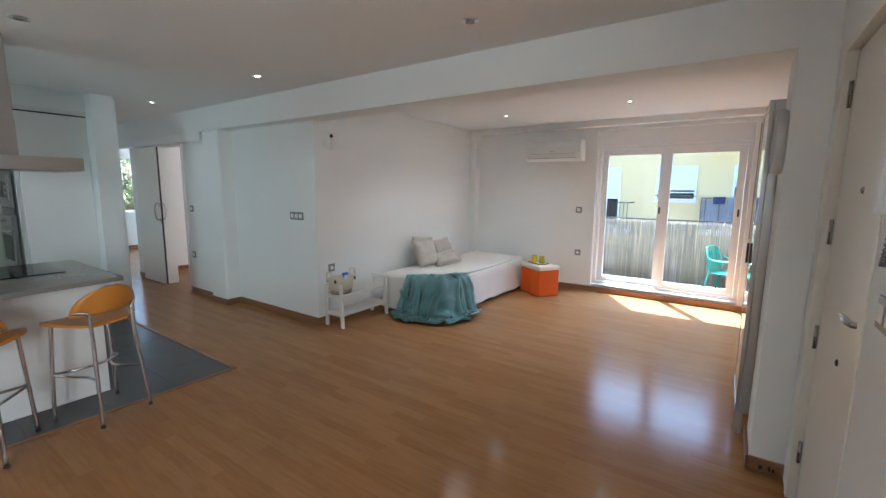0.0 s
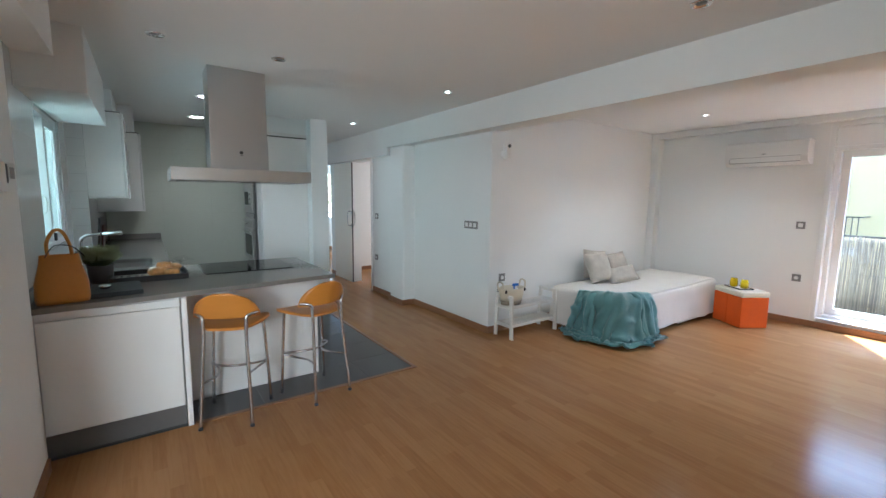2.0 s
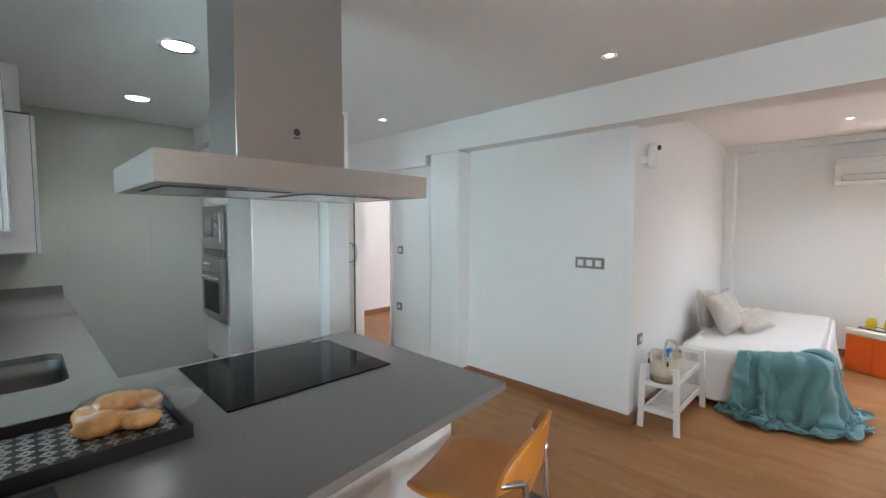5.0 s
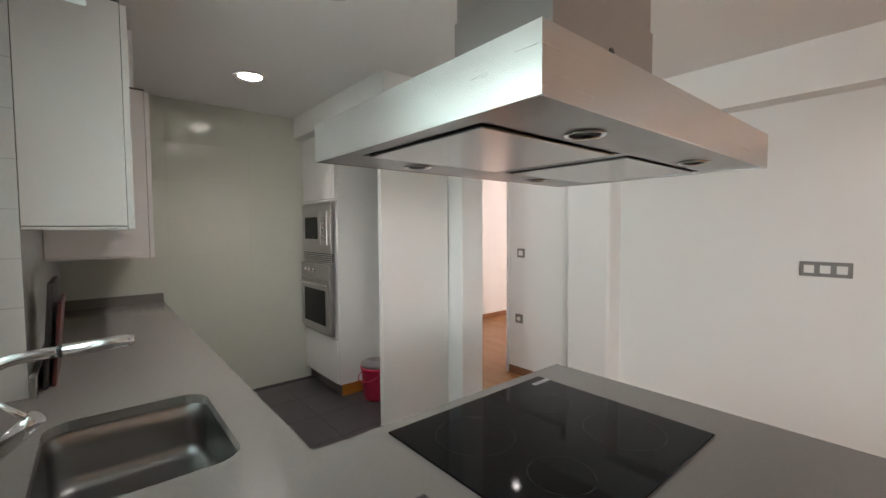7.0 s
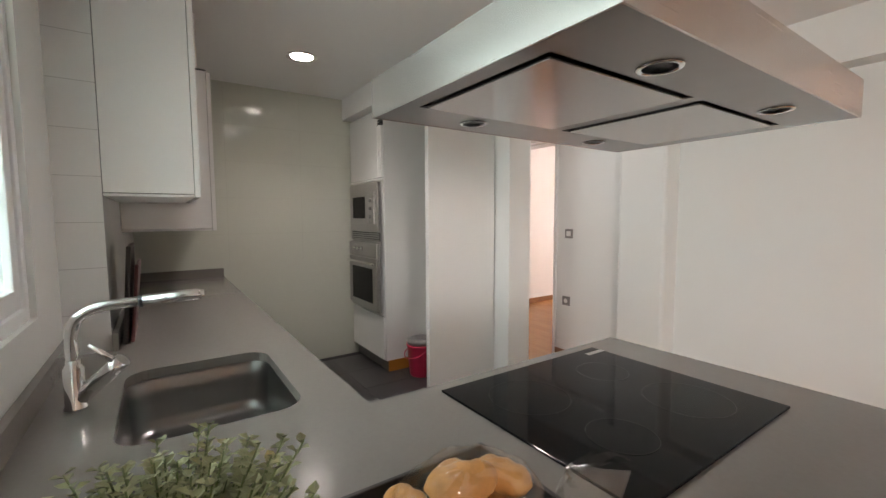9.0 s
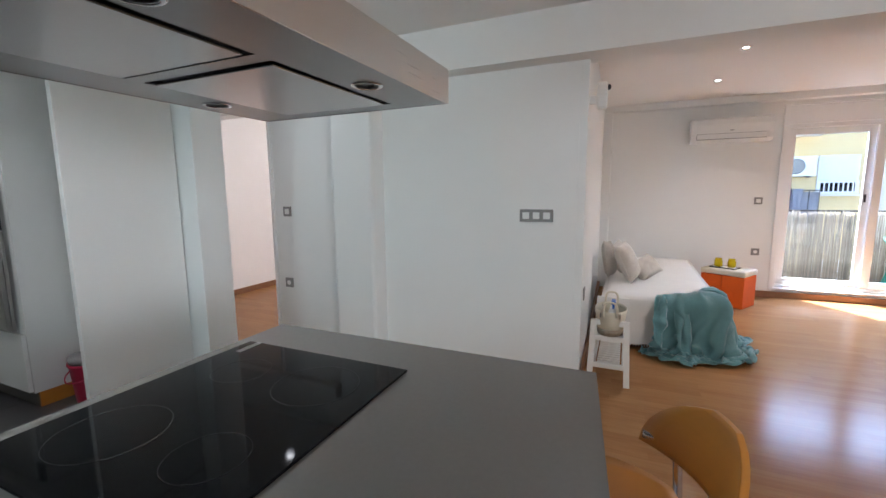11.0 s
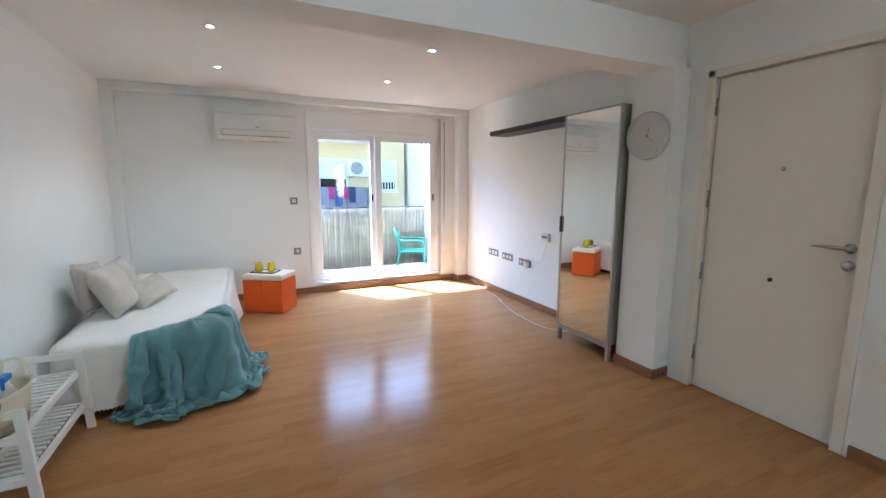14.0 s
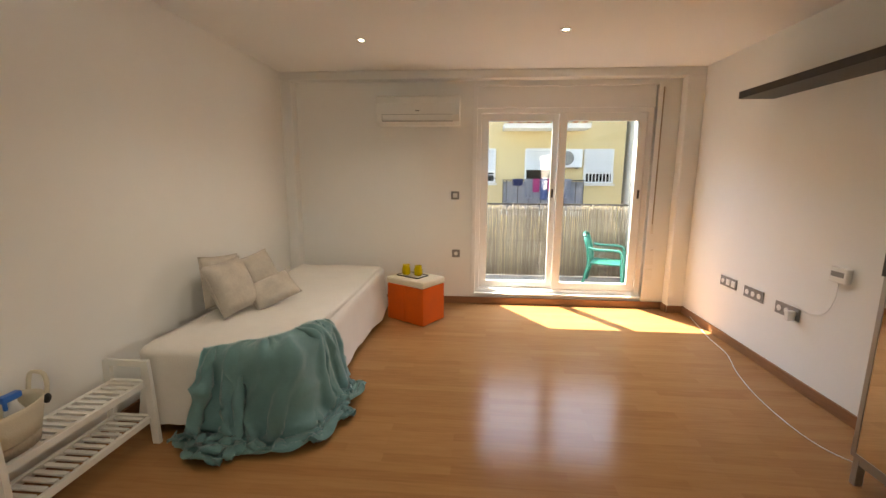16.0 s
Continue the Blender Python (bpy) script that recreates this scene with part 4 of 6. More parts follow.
# Bar stools
def plywood(bm, outline, shape, th, n=10):
    """A bent sheet: rows across the outline (half width at each step), lifted by shape(u, v), thickened."""
    top, bot = [], []
    for i, (v, w0, w1) in enumerate(outline):
        ra, rb = [], []
        for j in range(n + 1):
            u = w0 + (w1 - w0) * j / n
            p, nn = shape(u, v)
            ra.append(bm.verts.new(p + nn * th / 2))
            rb.append(bm.verts.new(p - nn * th / 2))
        top.append(ra)
        bot.append(rb)
    m = len(top)
    for i in range(m - 1):
        for j in range(n):
            bm.faces.new((top[i][j], top[i][j + 1], top[i + 1][j + 1], top[i + 1][j])).smooth = True
            bm.faces.new((bot[i][j], bot[i + 1][j], bot[i + 1][j + 1], bot[i][j + 1])).smooth = True
    for i in range(m - 1):
        bm.faces.new((top[i][0], top[i + 1][0], bot[i + 1][0], bot[i][0]))
        bm.faces.new((top[i][n], bot[i][n], bot[i + 1][n], top[i + 1][n]))
    for j in range(n):
        bm.faces.new((top[0][j], bot[0][j], bot[0][j + 1], top[0][j + 1]))
        bm.faces.new((top[-1][j], top[-1][j + 1], bot[-1][j + 1], bot[-1][j]))
    return bm


def bar_stool():
    t = thing("bar_stool", "bar stool with orange plywood seat and back on bent metal legs", "stool", group="stools at the bar")
    seat = [(-0.17 + 0.36 * i / 14, 0, 0) for i in range(15)]
    rows = []
    for v, _, _ in seat:
        k = (v + 0.17) / 0.36
        w = 0.21 * math.sqrt(max(0.12, 1 - ((0.62 - k) / 0.72) ** 2)) if k < 0.62 else 0.21 - 0.045 * ((k - 0.62) / 0.38) ** 2
        rows.append((v + 0.01, -w, w))
    part("seat", plywood(bmesh.new(), rows, lambda u, v: (Vector((u, v, 0.622 + 0.35 * u * u - 0.25 * v * v)), Vector((0, 0, 1))), 0.013), M_PLY, t)
    rows = []
    for i in range(13):
        k = i / 12
        w = 0.195 * math.sqrt(max(0.05, 1 - k ** 2.2))
        rows.append((0.695 + 0.165 * k, -w, w))

    def back(u, z):
        return Vector((u, -0.185 + 1.9 * u * u - 0.16 * (z - 0.695), z)), Vector((-3.6 * u, 1, 0.16)).normalized()
    part("backrest", plywood(bmesh.new(), rows, back, 0.012), M_PLY, t)
    for s in (-1, 1):
        bm = bmesh.new()
        pts = [(s * 0.152, -0.235, 0.012), (s * 0.138, -0.208, 0.30), (s * 0.125, -0.185, 0.55), (s * 0.125, -0.178, 0.66), (s * 0.128, -0.175, 0.700), (s * 0.150, -0.160, 0.715), (s * 0.185, -0.118, 0.716)]
        tube(bm, curve_pts(pts, 6), 0.011, 10)
        leg = part("leg", bm, M_LEG, t)
        part("rubber_foot", lathe(bmesh.new(), [(0.011, 0), (0.014, 0.002), (0.014, 0.014), (0.011, 0.016)], 12, Matrix.Translation((s * 0.152, -0.235, 0))), M_DARK, leg)
        bm = bmesh.new()
        pts = [(s * 0.19, 0.125, 0.012), (s * 0.176, 0.118, 0.32), (s * 0.160, 0.110, 0.60), (s * 0.148, 0.102, 0.617)]
        tube(bm, curve_pts(pts, 6), 0.011, 10)
        leg = part("leg", bm, M_LEG, t)
        part("rubber_foot", lathe(bmesh.new(), [(0.011, 0), (0.014, 0.002), (0.014, 0.014), (0.011, 0.016)], 12, Matrix.Translation((s * 0.19, 0.125, 0))), M_DARK, leg)
    bm = bmesh.new()
    ring = [(-0.176, 0.118, 0.31), (-0.14, 0.01, 0.33), (0, -0.06, 0.34), (0.14, 0.01, 0.33), (0.176, 0.118, 0.31)]
    tube(bm, curve_pts(ring, 7), 0.008, 8)
    part("foot_rail", bm, M_LEG, t)
    for s in (-1, 1):
        bm = bmesh.new()
        tube(bm, curve_pts([(s * 0.176, 0.118, 0.30), (s * 0.12, 0.05, 0.275), (s * 0.10, -0.07, 0.28), (s * 0.138, -0.208, 0.29)], 6), 0.008, 8)
        part("side_rail", bm, M_LEG, t)
    return t


stool = bar_stool()
stool.location = (-2.315, 1.134, 0.0)
stool.rotation_euler = (0, 0, radians(65.4))
copy_thing(stool, pose(-2.345, 1.668, 0.0, 0, 0, 108))


# Cloth helpers
def grid_mesh(bm, rows, closed=False):
    vs = [[bm.verts.new(p) for p in r] for r in rows]
    n = len(vs[0])
    for A, B in zip(vs, vs[1:]):
        for j in range(n if closed else n - 1):
            bm.faces.new((A[j], A[(j + 1) % n], B[(j + 1) % n], B[j])).smooth = True
    return vs


# Day bed with its spread
BX0, BX1, BY0, BY1, BZ = -2.52, -1.60, 4.54, 6.77, 0.45
bcx, bcy = (BX0 + BX1) / 2, (BY0 + BY1) / 2
t = thing("day_bed", "low single day bed under a cream woven spread, made up", "bed", (bcx, bcy, 0))
hw, hd = (BX1 - BX0) / 2, (BY1 - BY0) / 2
per = []
rc = 0.09
for cx0, cy0, a0 in ((hw - rc, -hd + rc, -90), (hw - rc, hd - rc, 0), (-hw + rc, hd - rc, 90), (-hw + rc, -hd + rc, 180)):
    corner = [(cx0 + rc * math.cos(radians(a0 + 90 * k / 8)), cy0 + rc * math.sin(radians(a0 + 90 * k / 8)), radians(a0 + 90 * k / 8)) for k in range(9)]
    if per:
        px, py, pa = per[-1]
        n = 24
        for k in range(1, n):
            per.append((px + (corner[0][0] - px) * k / n, py + (corner[0][1] - py) * k / n, corner[0][2]))
    per += corner
px, py, pa = per[-1]
for k in range(1, 20):
    per.append((px + (per[0][0] - px) * k / 20, py + (per[0][1] - py) * k / 20, radians(-90)))
rows = []
for s, z in ((0.0, BZ), (0.5, BZ + 0.004), (0.85, BZ + 0.002), (0.95, BZ)):
    rows.append([(x * s, y * s, z + 0.012 * noise.noise(Vector((x * s * 3, y * s * 2, 1))) + 0.035 * max(0.0, y * s / hd - 0.55)) for x, y, a in per])
for off, z in ((-0.035, BZ - 0.002), (-0.012, BZ - 0.012), (0.002, BZ - 0.035), (0.006, 0.36), (0.010, 0.28), (0.014, 0.20), (0.018, 0.12), (0.022, 0.055)):
    r = []
    for i, (x, y, a) in enumerate(per):
        k = (BZ - z) / BZ
        wave = 0.045 * k * k * (1 if i > 24 else 0.5) + 0.020 * k * math.sin(i * 0.55 + 1.5 * noise.noise(Vector((i * 0.11, 3, 5)))) + 0.03 * k * noise.noise(Vector((i * 0.23, z * 2, 5)))
        o = off + wave
        r.append((max(x + math.cos(a) * o, -hw - 0.07), y + math.sin(a) * o, z + (0.012 * noise.noise(Vector((i * 0.5, 0, 8))) if z < 0.1 else 0.035 * max(0.0, y / hd - 0.55) * (z / BZ) ** 2 + 0.012 * (1 - k) * noise.noise(Vector((x * 3, y * 2, 1))))))
    rows.append(r)
bm = bmesh.new()
grid_mesh(bm, rows, closed=True)
part("bedspread", bm, M_SPREAD, t, "cream woven bedspread hanging to the floor")
part("mattress", boxes((-hw + 0.04, hw - 0.05, -hd + 0.05, hd - 0.05, 0.18, BZ - 0.02), bevel=0.03), M_SPREAD, t)
part("bed_base", boxes((-hw + 0.06, hw - 0.08, -hd + 0.08, hd - 0.08, 0.08, 0.178)), M_SOIL, t)
for x in (-hw + 0.1, hw - 0.12):
    for y in (-hd + 0.12, hd - 0.12):
        part("leg", lathe(bmesh.new(), [(0.02, 0), (0.025, 0.08)], 12, Matrix.Translation((x, y, 0))), M_DARK, t)
bm = bmesh.new()
for i in range(34):
    x = -hw + 0.12 + i * 0.021
    if x < 0.05:
        tube(bm, [(x, -hd - 0.022, 0.062), (x + 0.002, -hd - 0.024, 0.045), (x, -hd - 0.022, 0.03)], [0.002, 0.006, 0.004], 6)
part("fringe", bm, M_SPREAD, t, "short tasselled hem")
bm = bmesh.new()
for i in range(60):
    y = 0.05 + i * 0.018
    tube(bm, [(hw + 0.024, y, 0.06), (hw + 0.026, y + 0.002, 0.045), (hw + 0.024, y, 0.03)], [0.002, 0.006, 0.004], 6)
part("fringe", bm, M_SPREAD, t, "short tasselled hem")

# Teal throw over the bed's corner
t = thing("throw_blanket", "teal fleece throw crumpled over the bed corner down to the floor", "blanket", (BX1, BY0, 0))


def drape_throw(x1, y0, top):
    """A cloth of small links let fall over the bed's corner until it rests: its points, row by row."""
    nu, nv, width = 120, 60, 1.95
    u, v = np.meshgrid(np.linspace(0, 1, nu), np.linspace(0, 1, nv))
    w = u + 0.018 * np.sin(u * 31 + 1) + 0.012 * np.sin(u * 17 - 2 * v)
    s = w * 0.96
    ang = np.clip((s - 0.45) / 0.14, 0, 1) * math.pi / 2
    rim = np.stack([x1 - 0.09 + np.minimum(s - 0.45, 0) + 0.09 * np.sin(ang), y0 + 0.09 - 0.09 * np.cos(ang) + np.maximum(s - 0.59, 0), top + 0 * s], -1)
    out = np.stack([np.sin(ang), -np.cos(ang), 0 * s], -1)
    inner = np.stack([-2.10 + 0.47 * w + 0.05 * np.sin(w * 5), 4.585 + 0.47 * w + 0.02 * np.sin(w * 9), top + 0 * s], -1)
    depth = np.linalg.norm(rim - inner, axis=2)
    lie = 0.07 + 0.05 * np.sin(u * 5.2 + 0.4) + 0.06 * np.sin(u * 13)
    total = depth + 0.47 + lie
    d = v * total
    fold = (np.sin(u * 24 + 2.2 * v + 1.0) + 0.7 * np.sin(u * 41 + 3 * v) + 0.6 * np.sin(u * 13 - 3 * v) + 0.5 * np.sin(u * 9 + 7 * v)) / 2
    on = np.clip(d / np.maximum(depth, 1e-6), 0, 1)[..., None]
    p = inner * (1 - on) + rim * on
    fall = np.clip(d - depth, 0, 0.45)
    over = np.clip(d - depth - 0.45, 0, None)
    p = p + out * (0.05 + 0.30 * fall + over + (0.10 * fold + 0.05) * np.clip(fall / 0.25, 0, 1))[..., None]
    p[..., 2] += 0.02 - fall + 0.045 * (1 + fold) * np.clip(1 - fall / 0.3, 0, 1) * np.clip(v * 9, 0, 1)
    flat = np.stack([width * u, d + 0.05 * u], -1)
    bed_gap = 0.018 + 0.006 * np.sin(u * 21 + 5 * v) ** 2
    floor_gap = 0.013 + 0.014 * (0.5 + 0.5 * np.sin(u * 33 + 4 * v)) + 0.008 * np.sin(v * 40 + u * 11) ** 2
    pinned, old, r = p[:2].copy(), p.copy(), 0.05
    a = np.array((1.0, -1.0, 1.0))
    c = np.array((x1 - r, -(y0 + r), top - r))
    links = []
    for su, sv, k in ((1, 0, 1.0), (0, 1, 1.0), (1, 1, 0.5), (-1, 1, 0.5), (3, 0, 0.15), (0, 3, 0.15)):
        A = (slice(0, nv - sv), slice(max(0, -su), nu - max(0, su)))
        B = (slice(sv, nv), slice(max(0, su), nu - max(0, -su)))
        links.append((A, B, np.linalg.norm(flat[B] - flat[A], axis=2, keepdims=True), k, su > 1 or sv > 1))
    weight = np.zeros((nv, nu, 1))
    for A, B, rest, k, bend in links:
        weight[A] += k
        weight[B] += k
    for step in range(170):
        vel = (p - old) * 0.95
        old = p.copy()
        vel[..., 2] -= 0.0005
        speed = np.linalg.norm(vel, axis=2, keepdims=True)
        p = p + vel * np.minimum(1, 0.012 / np.maximum(speed, 1e-9))
        for _ in range(7):
            move = np.zeros_like(p)
            for A, B, rest, k, bend in links:
                e = p[B] - p[A]
                n = np.linalg.norm(e, axis=2, keepdims=True)
                e = e * (0.5 * k * (1 - rest / np.maximum(n, 1e-9)))
                if bend:
                    e = np.where(n < rest, e, 0)
                move[A] += e
                move[B] -= e
            p = p + move * (1.6 / weight)
        q = p * a - c
        o = np.maximum(q, 0)
        n = np.linalg.norm(o, axis=2)
        dist = np.where(n > 1e-6, n, q.max(axis=2)) - r
        g = np.where((n > 1e-6)[..., None], o / np.maximum(n, 1e-9)[..., None], np.eye(3)[q.argmax(axis=2)]) * a
        keep = bed_gap + 0.085 * np.clip((top - p[..., 2]) / top, 0, 1) ** 1.4
        hit = dist < keep
        p = np.where(hit[..., None], p + g * (keep - dist)[..., None], p)
        low = p[..., 2] < floor_gap
        p[..., 2] = np.maximum(p[..., 2], floor_gap)
        grip = np.where(hit[..., None], 0.6, np.where(low[..., None], 0.85, 0.0))
        old = old + (p - old) * grip
        p[:2] = pinned
        old[:2] = pinned
    return p


cloth = drape_throw(BX1, BY0, BZ)
near = np.stack([np.minimum(cloth[..., 0], BX1), np.maximum(cloth[..., 1], BY0)], -1)
way = cloth[..., :2] - near
gone = np.linalg.norm(way, axis=2, keepdims=True)
cloth[..., :2] = near + way * (np.where(gone > 0.13, 0.13 + (gone - 0.13) * 0.55, gone) / np.maximum(gone, 1e-6))
tangent_u, tangent_v = np.gradient(cloth, axis=1), np.gradient(cloth, axis=0)
facing = np.cross(tangent_u, tangent_v)
facing /= np.maximum(np.linalg.norm(facing, axis=2, keepdims=True), 1e-9)
facing *= np.where((facing * np.array((0.5, -0.5, 0.6))).sum(axis=2, keepdims=True) < 0, -1.0, 1.0)
n_v, n_u = cloth.shape[:2]
for j in range(1, n_v):
    for i in range(n_u):
        a, b = i / (n_u - 1), j / (n_v - 1)
        warp = noise.noise(Vector((a * 3.1, b * 2.3, 7))) + 0.4 * noise.noise(Vector((a * 8, b * 5, 2)))
        f1 = a * 6.5 + 1.5 * (a - 0.6) * (1 - b) + 1.3 * warp
        f2 = a * 9 + b * 5.5 + 1.6 * warp
        crest = (1 - abs(2 * (f1 % 1.0) - 1)) ** 1.8
        cross = (1 - abs(2 * (f2 % 1.0) - 1)) ** 2.4 * max(0.0, min(1.0, 0.5 + 2.5 * noise.noise(Vector((a * 4, b * 4, 5)))))
        cloth[j, i] += facing[j, i] * (min(1.0, b * 8) * (0.042 * crest + 0.032 * cross))
cloth[1:-1, 1:-1] = 0.5 * cloth[1:-1, 1:-1] + 0.125 * (cloth[:-2, 1:-1] + cloth[2:, 1:-1] + cloth[1:-1, :-2] + cloth[1:-1, 2:])
cloth -= np.array((BX1, BY0, 0))
bm = bmesh.new()
grid_mesh(bm, [[tuple(c) for c in row] for row in cloth.tolist()])
bmesh.ops.solidify(bm, geom=bm.faces[:], thickness=0.004)
part("throw", bm, M_TEAL, t, smooth=True)


# Cushions
def cushion(label, loc, rot, w, h, d):
    t = thing("cushion", label, "cushion", loc, group="cushions on the bed")
    n = 16
    bm = bmesh.new()
    sides = []
    for sgn in (-1, 1):
        rows = []
        for i in range(n + 1):
            r = []
            for j in range(n + 1):
                u, v = 2 * i / n - 1, 2 * j / n - 1
                edge = (1 - abs(u) ** 3.2) * (1 - abs(v) ** 3.2)
                pinch = 1 - 0.06 * (u * u * (1 - v * v) + v * v * (1 - u * u))
                th = d / 2 * edge ** 0.5 * (1 + 0.16 * noise.noise(Vector((u * 2, v * 2, w * 10 + sgn))))
                r.append(Vector((u * w / 2 * pinch, sgn * th, v * h / 2 * pinch + h / 2)))
            rows.append(r)
        grid_mesh(bm, rows)
    bmesh.ops.remove_doubles(bm, verts=bm.verts, dist=0.0015)
    c = part("cover", bm, M_PILLOW, t, smooth=True)
    c.rotation_euler = [radians(a) for a in rot]
    bm = bmesh.new()
    loop = []
    for u0, v0, u1, v1 in ((-1, -1, 1, -1), (1, -1, 1, 1), (1, 1, -1, 1), (-1, 1, -1, -1)):
        for k in range(10):
            u, v = u0 + (u1 - u0) * k / 10, v0 + (v1 - v0) * k / 10
            pinch = 1 - 0.06 * (u * u * (1 - v * v) + v * v * (1 - u * u))
            loop.append((u * w / 2 * pinch, 0, v * h / 2 * pinch + h / 2))
    tube(bm, loop, 0.004, 6, closed=True)
    pp = part("piping", bm, M_PILLOW, c)
    return t


cushion("beige linen cushion leaning on the wall behind the others", (-2.47, 5.34, BZ + 0.01), (-10, 6, 82), 0.38, 0.36, 0.11)
cushion("large pale grey patterned cushion propped on the bed", (-2.25, 5.19, BZ + 0.02), (-24, -3, 78), 0.34, 0.37, 0.15)
cushion("beige cushion standing against the wall", (-2.33, 5.70, BZ + 0.02), (-24, -8, 74), 0.33, 0.32, 0.13)
cushion("small oblong beige cushion lying in front", (-2.08, 5.40, BZ + 0.025), (-44, -12, 58), 0.37, 0.22, 0.12)

# Slatted rack
RX0, RX1, RY0, RY1 = -2.565, -2.285, 3.70, 4.42
t = thing("slatted_rack", "low white wooden rack with two slatted shelves", "shoe rack", ((RX0 + RX1) / 2, (RY0 + RY1) / 2, 0))
w, d = (RX1 - RX0) / 2, (RY1 - RY0) / 2
for y in (-d + 0.02, d - 0.02):
    for s in (-1, 1):
        bm = bmesh.new()
        a = [(s * w, 0), (s * (w - 0.038), 0), (s * (w - 0.055), 0.46), (s * (w - 0.018), 0.46)]
        slab(bm, [(p[0], p[1]) for p in a], -0.011, 0.011)
        bmesh.ops.rotate(bm, cent=(0, 0, 0), matrix=Matrix.Rotation(radians(90), 3, "X"), verts=bm.verts)
        part("leg", bm, M_WPAINT, t, loc=(0, y, 0))
    part("top_rail", boxes((-w + 0.055, w - 0.055, y - 0.010, y + 0.010, 0.425, 0.46), bevel=0.002), M_WPAINT, t)
    part("end_rail", boxes((-w + 0.048, w - 0.048, y - 0.010, y + 0.010, 0.315, 0.35), bevel=0.002), M_WPAINT, t)
    part("end_rail", boxes((-w + 0.042, w - 0.042, y - 0.010, y + 0.010, 0.12, 0.155), bevel=0.002), M_WPAINT, t)
for z in (0.12, 0.315):
    for s in (-1, 1):
        x = s * (w - (0.045 if z < 0.2 else 0.055))
        part("side_rail", boxes((x - 0.010, x + 0.010, -d + 0.031, d - 0.031, z, z + 0.032), bevel=0.002), M_WPAINT, t)
    for i in range(15):
        y = -d + 0.05 + i * (2 * d - 0.10) / 14
        part("slat", boxes((-w + 0.066, w - 0.066, y - 0.011, y + 0.011, z + 0.020, z + 0.031), bevel=0.001), M_WPAINT, t)

# Basket
t = thing("storage_basket", "oval cream fabric basket with a woven foot and brown handle tabs", "basket", (-2.425, 3.82, 0.352))
t.scale = (0.9, 0.9, 0.85)
oval = Matrix.Diagonal((0.66, 1.0, 1.0, 1.0))
bm = bmesh.new()
lathe(bm, [(0.001, 0.004), (0.135, 0.004), (0.14, 0.0), (0.148, 0.055)][1:], 36, oval)
part("foot", bm, M_WICKER, t, "woven grey-brown foot band")
bm = bmesh.new()
lathe(bm, [(0.149, 0.055), (0.162, 0.12), (0.172, 0.18), (0.176, 0.205), (0.172, 0.207), (0.168, 0.18), (0.145, 0.06), (0.08, 0.05)], 36, oval)
part("body", bm, M_CREAM, t)
for s in (-1, 1):
    bm = bmesh.new()
    pts = curve_pts([(-0.045, s * 0.168, 0.17), (-0.045, s * 0.178, 0.24), (-0.028, s * 0.180, 0.285), (0.028, s * 0.180, 0.285), (0.045, s * 0.178, 0.24), (0.045, s * 0.168, 0.17)], 5)
    tube(bm, pts, 0.009, 8)
    h = part("handle", bm, M_CREAM, t)
for sx, sy in ((-1, -1), (1, -1), (-1, 1), (1, 1)):
    bm = bmesh.new()
    lathe(bm, [(0.018, 0), (0.018, 0.004), (0.001, 0.006)], 14, Matrix.Translation((sx * 0.066, sy * 0.150, 0.175)) @ Matrix.Rotation(radians(90 * sx), 4, "Y") @ Matrix.Diagonal((1.3, 1, 1, 1)))
    part("tab", bm, M_SHELF, t, "dark brown leather tab")
t = thing("spray_bottle", "blue and clear plastic spray bottle in the basket", "spray bottle", (-2.41, 3.87, 0.40))
t.scale = (0.9, 0.9, 0.9)
part("bottle", lathe(bmesh.new(), [(0.032, 0), (0.035, 0.01), (0.035, 0.10), (0.015, 0.14), (0.015, 0.155)], 18), M_WHITEP, t)
part("trigger_head", boxes((-0.016, 0.016, -0.045, 0.03, 0.156, 0.185), (-0.008, 0.008, -0.036, -0.024, 0.12, 0.156), bevel=0.004), M_BLUE, t)

# Ottoman with tray and tumblers
t = thing("storage_ottoman", "orange fabric storage ottoman with a cream padded lid", "ottoman", (-1.235, 6.48, 0), -32)
part("box", boxes((-0.225, -0.002, -0.165, 0.165, 0.004, 0.36), bevel=0.006), M_ORANGE, t)
part("box", boxes((0.002, 0.225, -0.165, 0.165, 0.004, 0.36), bevel=0.006), M_ORANGE, t)
part("lid", boxes((-0.232, 0.232, -0.172, 0.172, 0.362, 0.425), bevel=0.016), M_CREAM, t)
t2 = thing("small_tray", "small flat patterned tray on the ottoman", "tray", (-1.27, 6.50, 0.4255), -32)
part("base", boxes((-0.13, 0.13, -0.08, 0.08, 0, 0.006), bevel=0.002), M_WPAINT, t2)
part("rim", boxes((-0.13, 0.13, -0.084, -0.080, 0, 0.011), (-0.13, 0.13, 0.080, 0.084, 0, 0.011), (-0.134, -0.13, -0.084, 0.084, 0, 0.011), (0.13, 0.134, -0.084, 0.084, 0, 0.011)), M_SHELF, t2)
for dx in (-0.065, 0.06):
    g = thing("tumbler", "yellow glass tumbler on the small tray", "tumbler", (-1.27 + dx, 6.50 - 0.3 * dx, 0.432), group="tumblers on the tray")
    part("glass", lathe(bmesh.new(), [(0.030, 0), (0.042, 0.012), (0.042, 0.065), (0.033, 0.082), (0.037, 0.10), (0.034, 0.10), (0.030, 0.082), (0.039, 0.06), (0.038, 0.014), (0.001, 0.01)], 22), M_YELLOW, g)

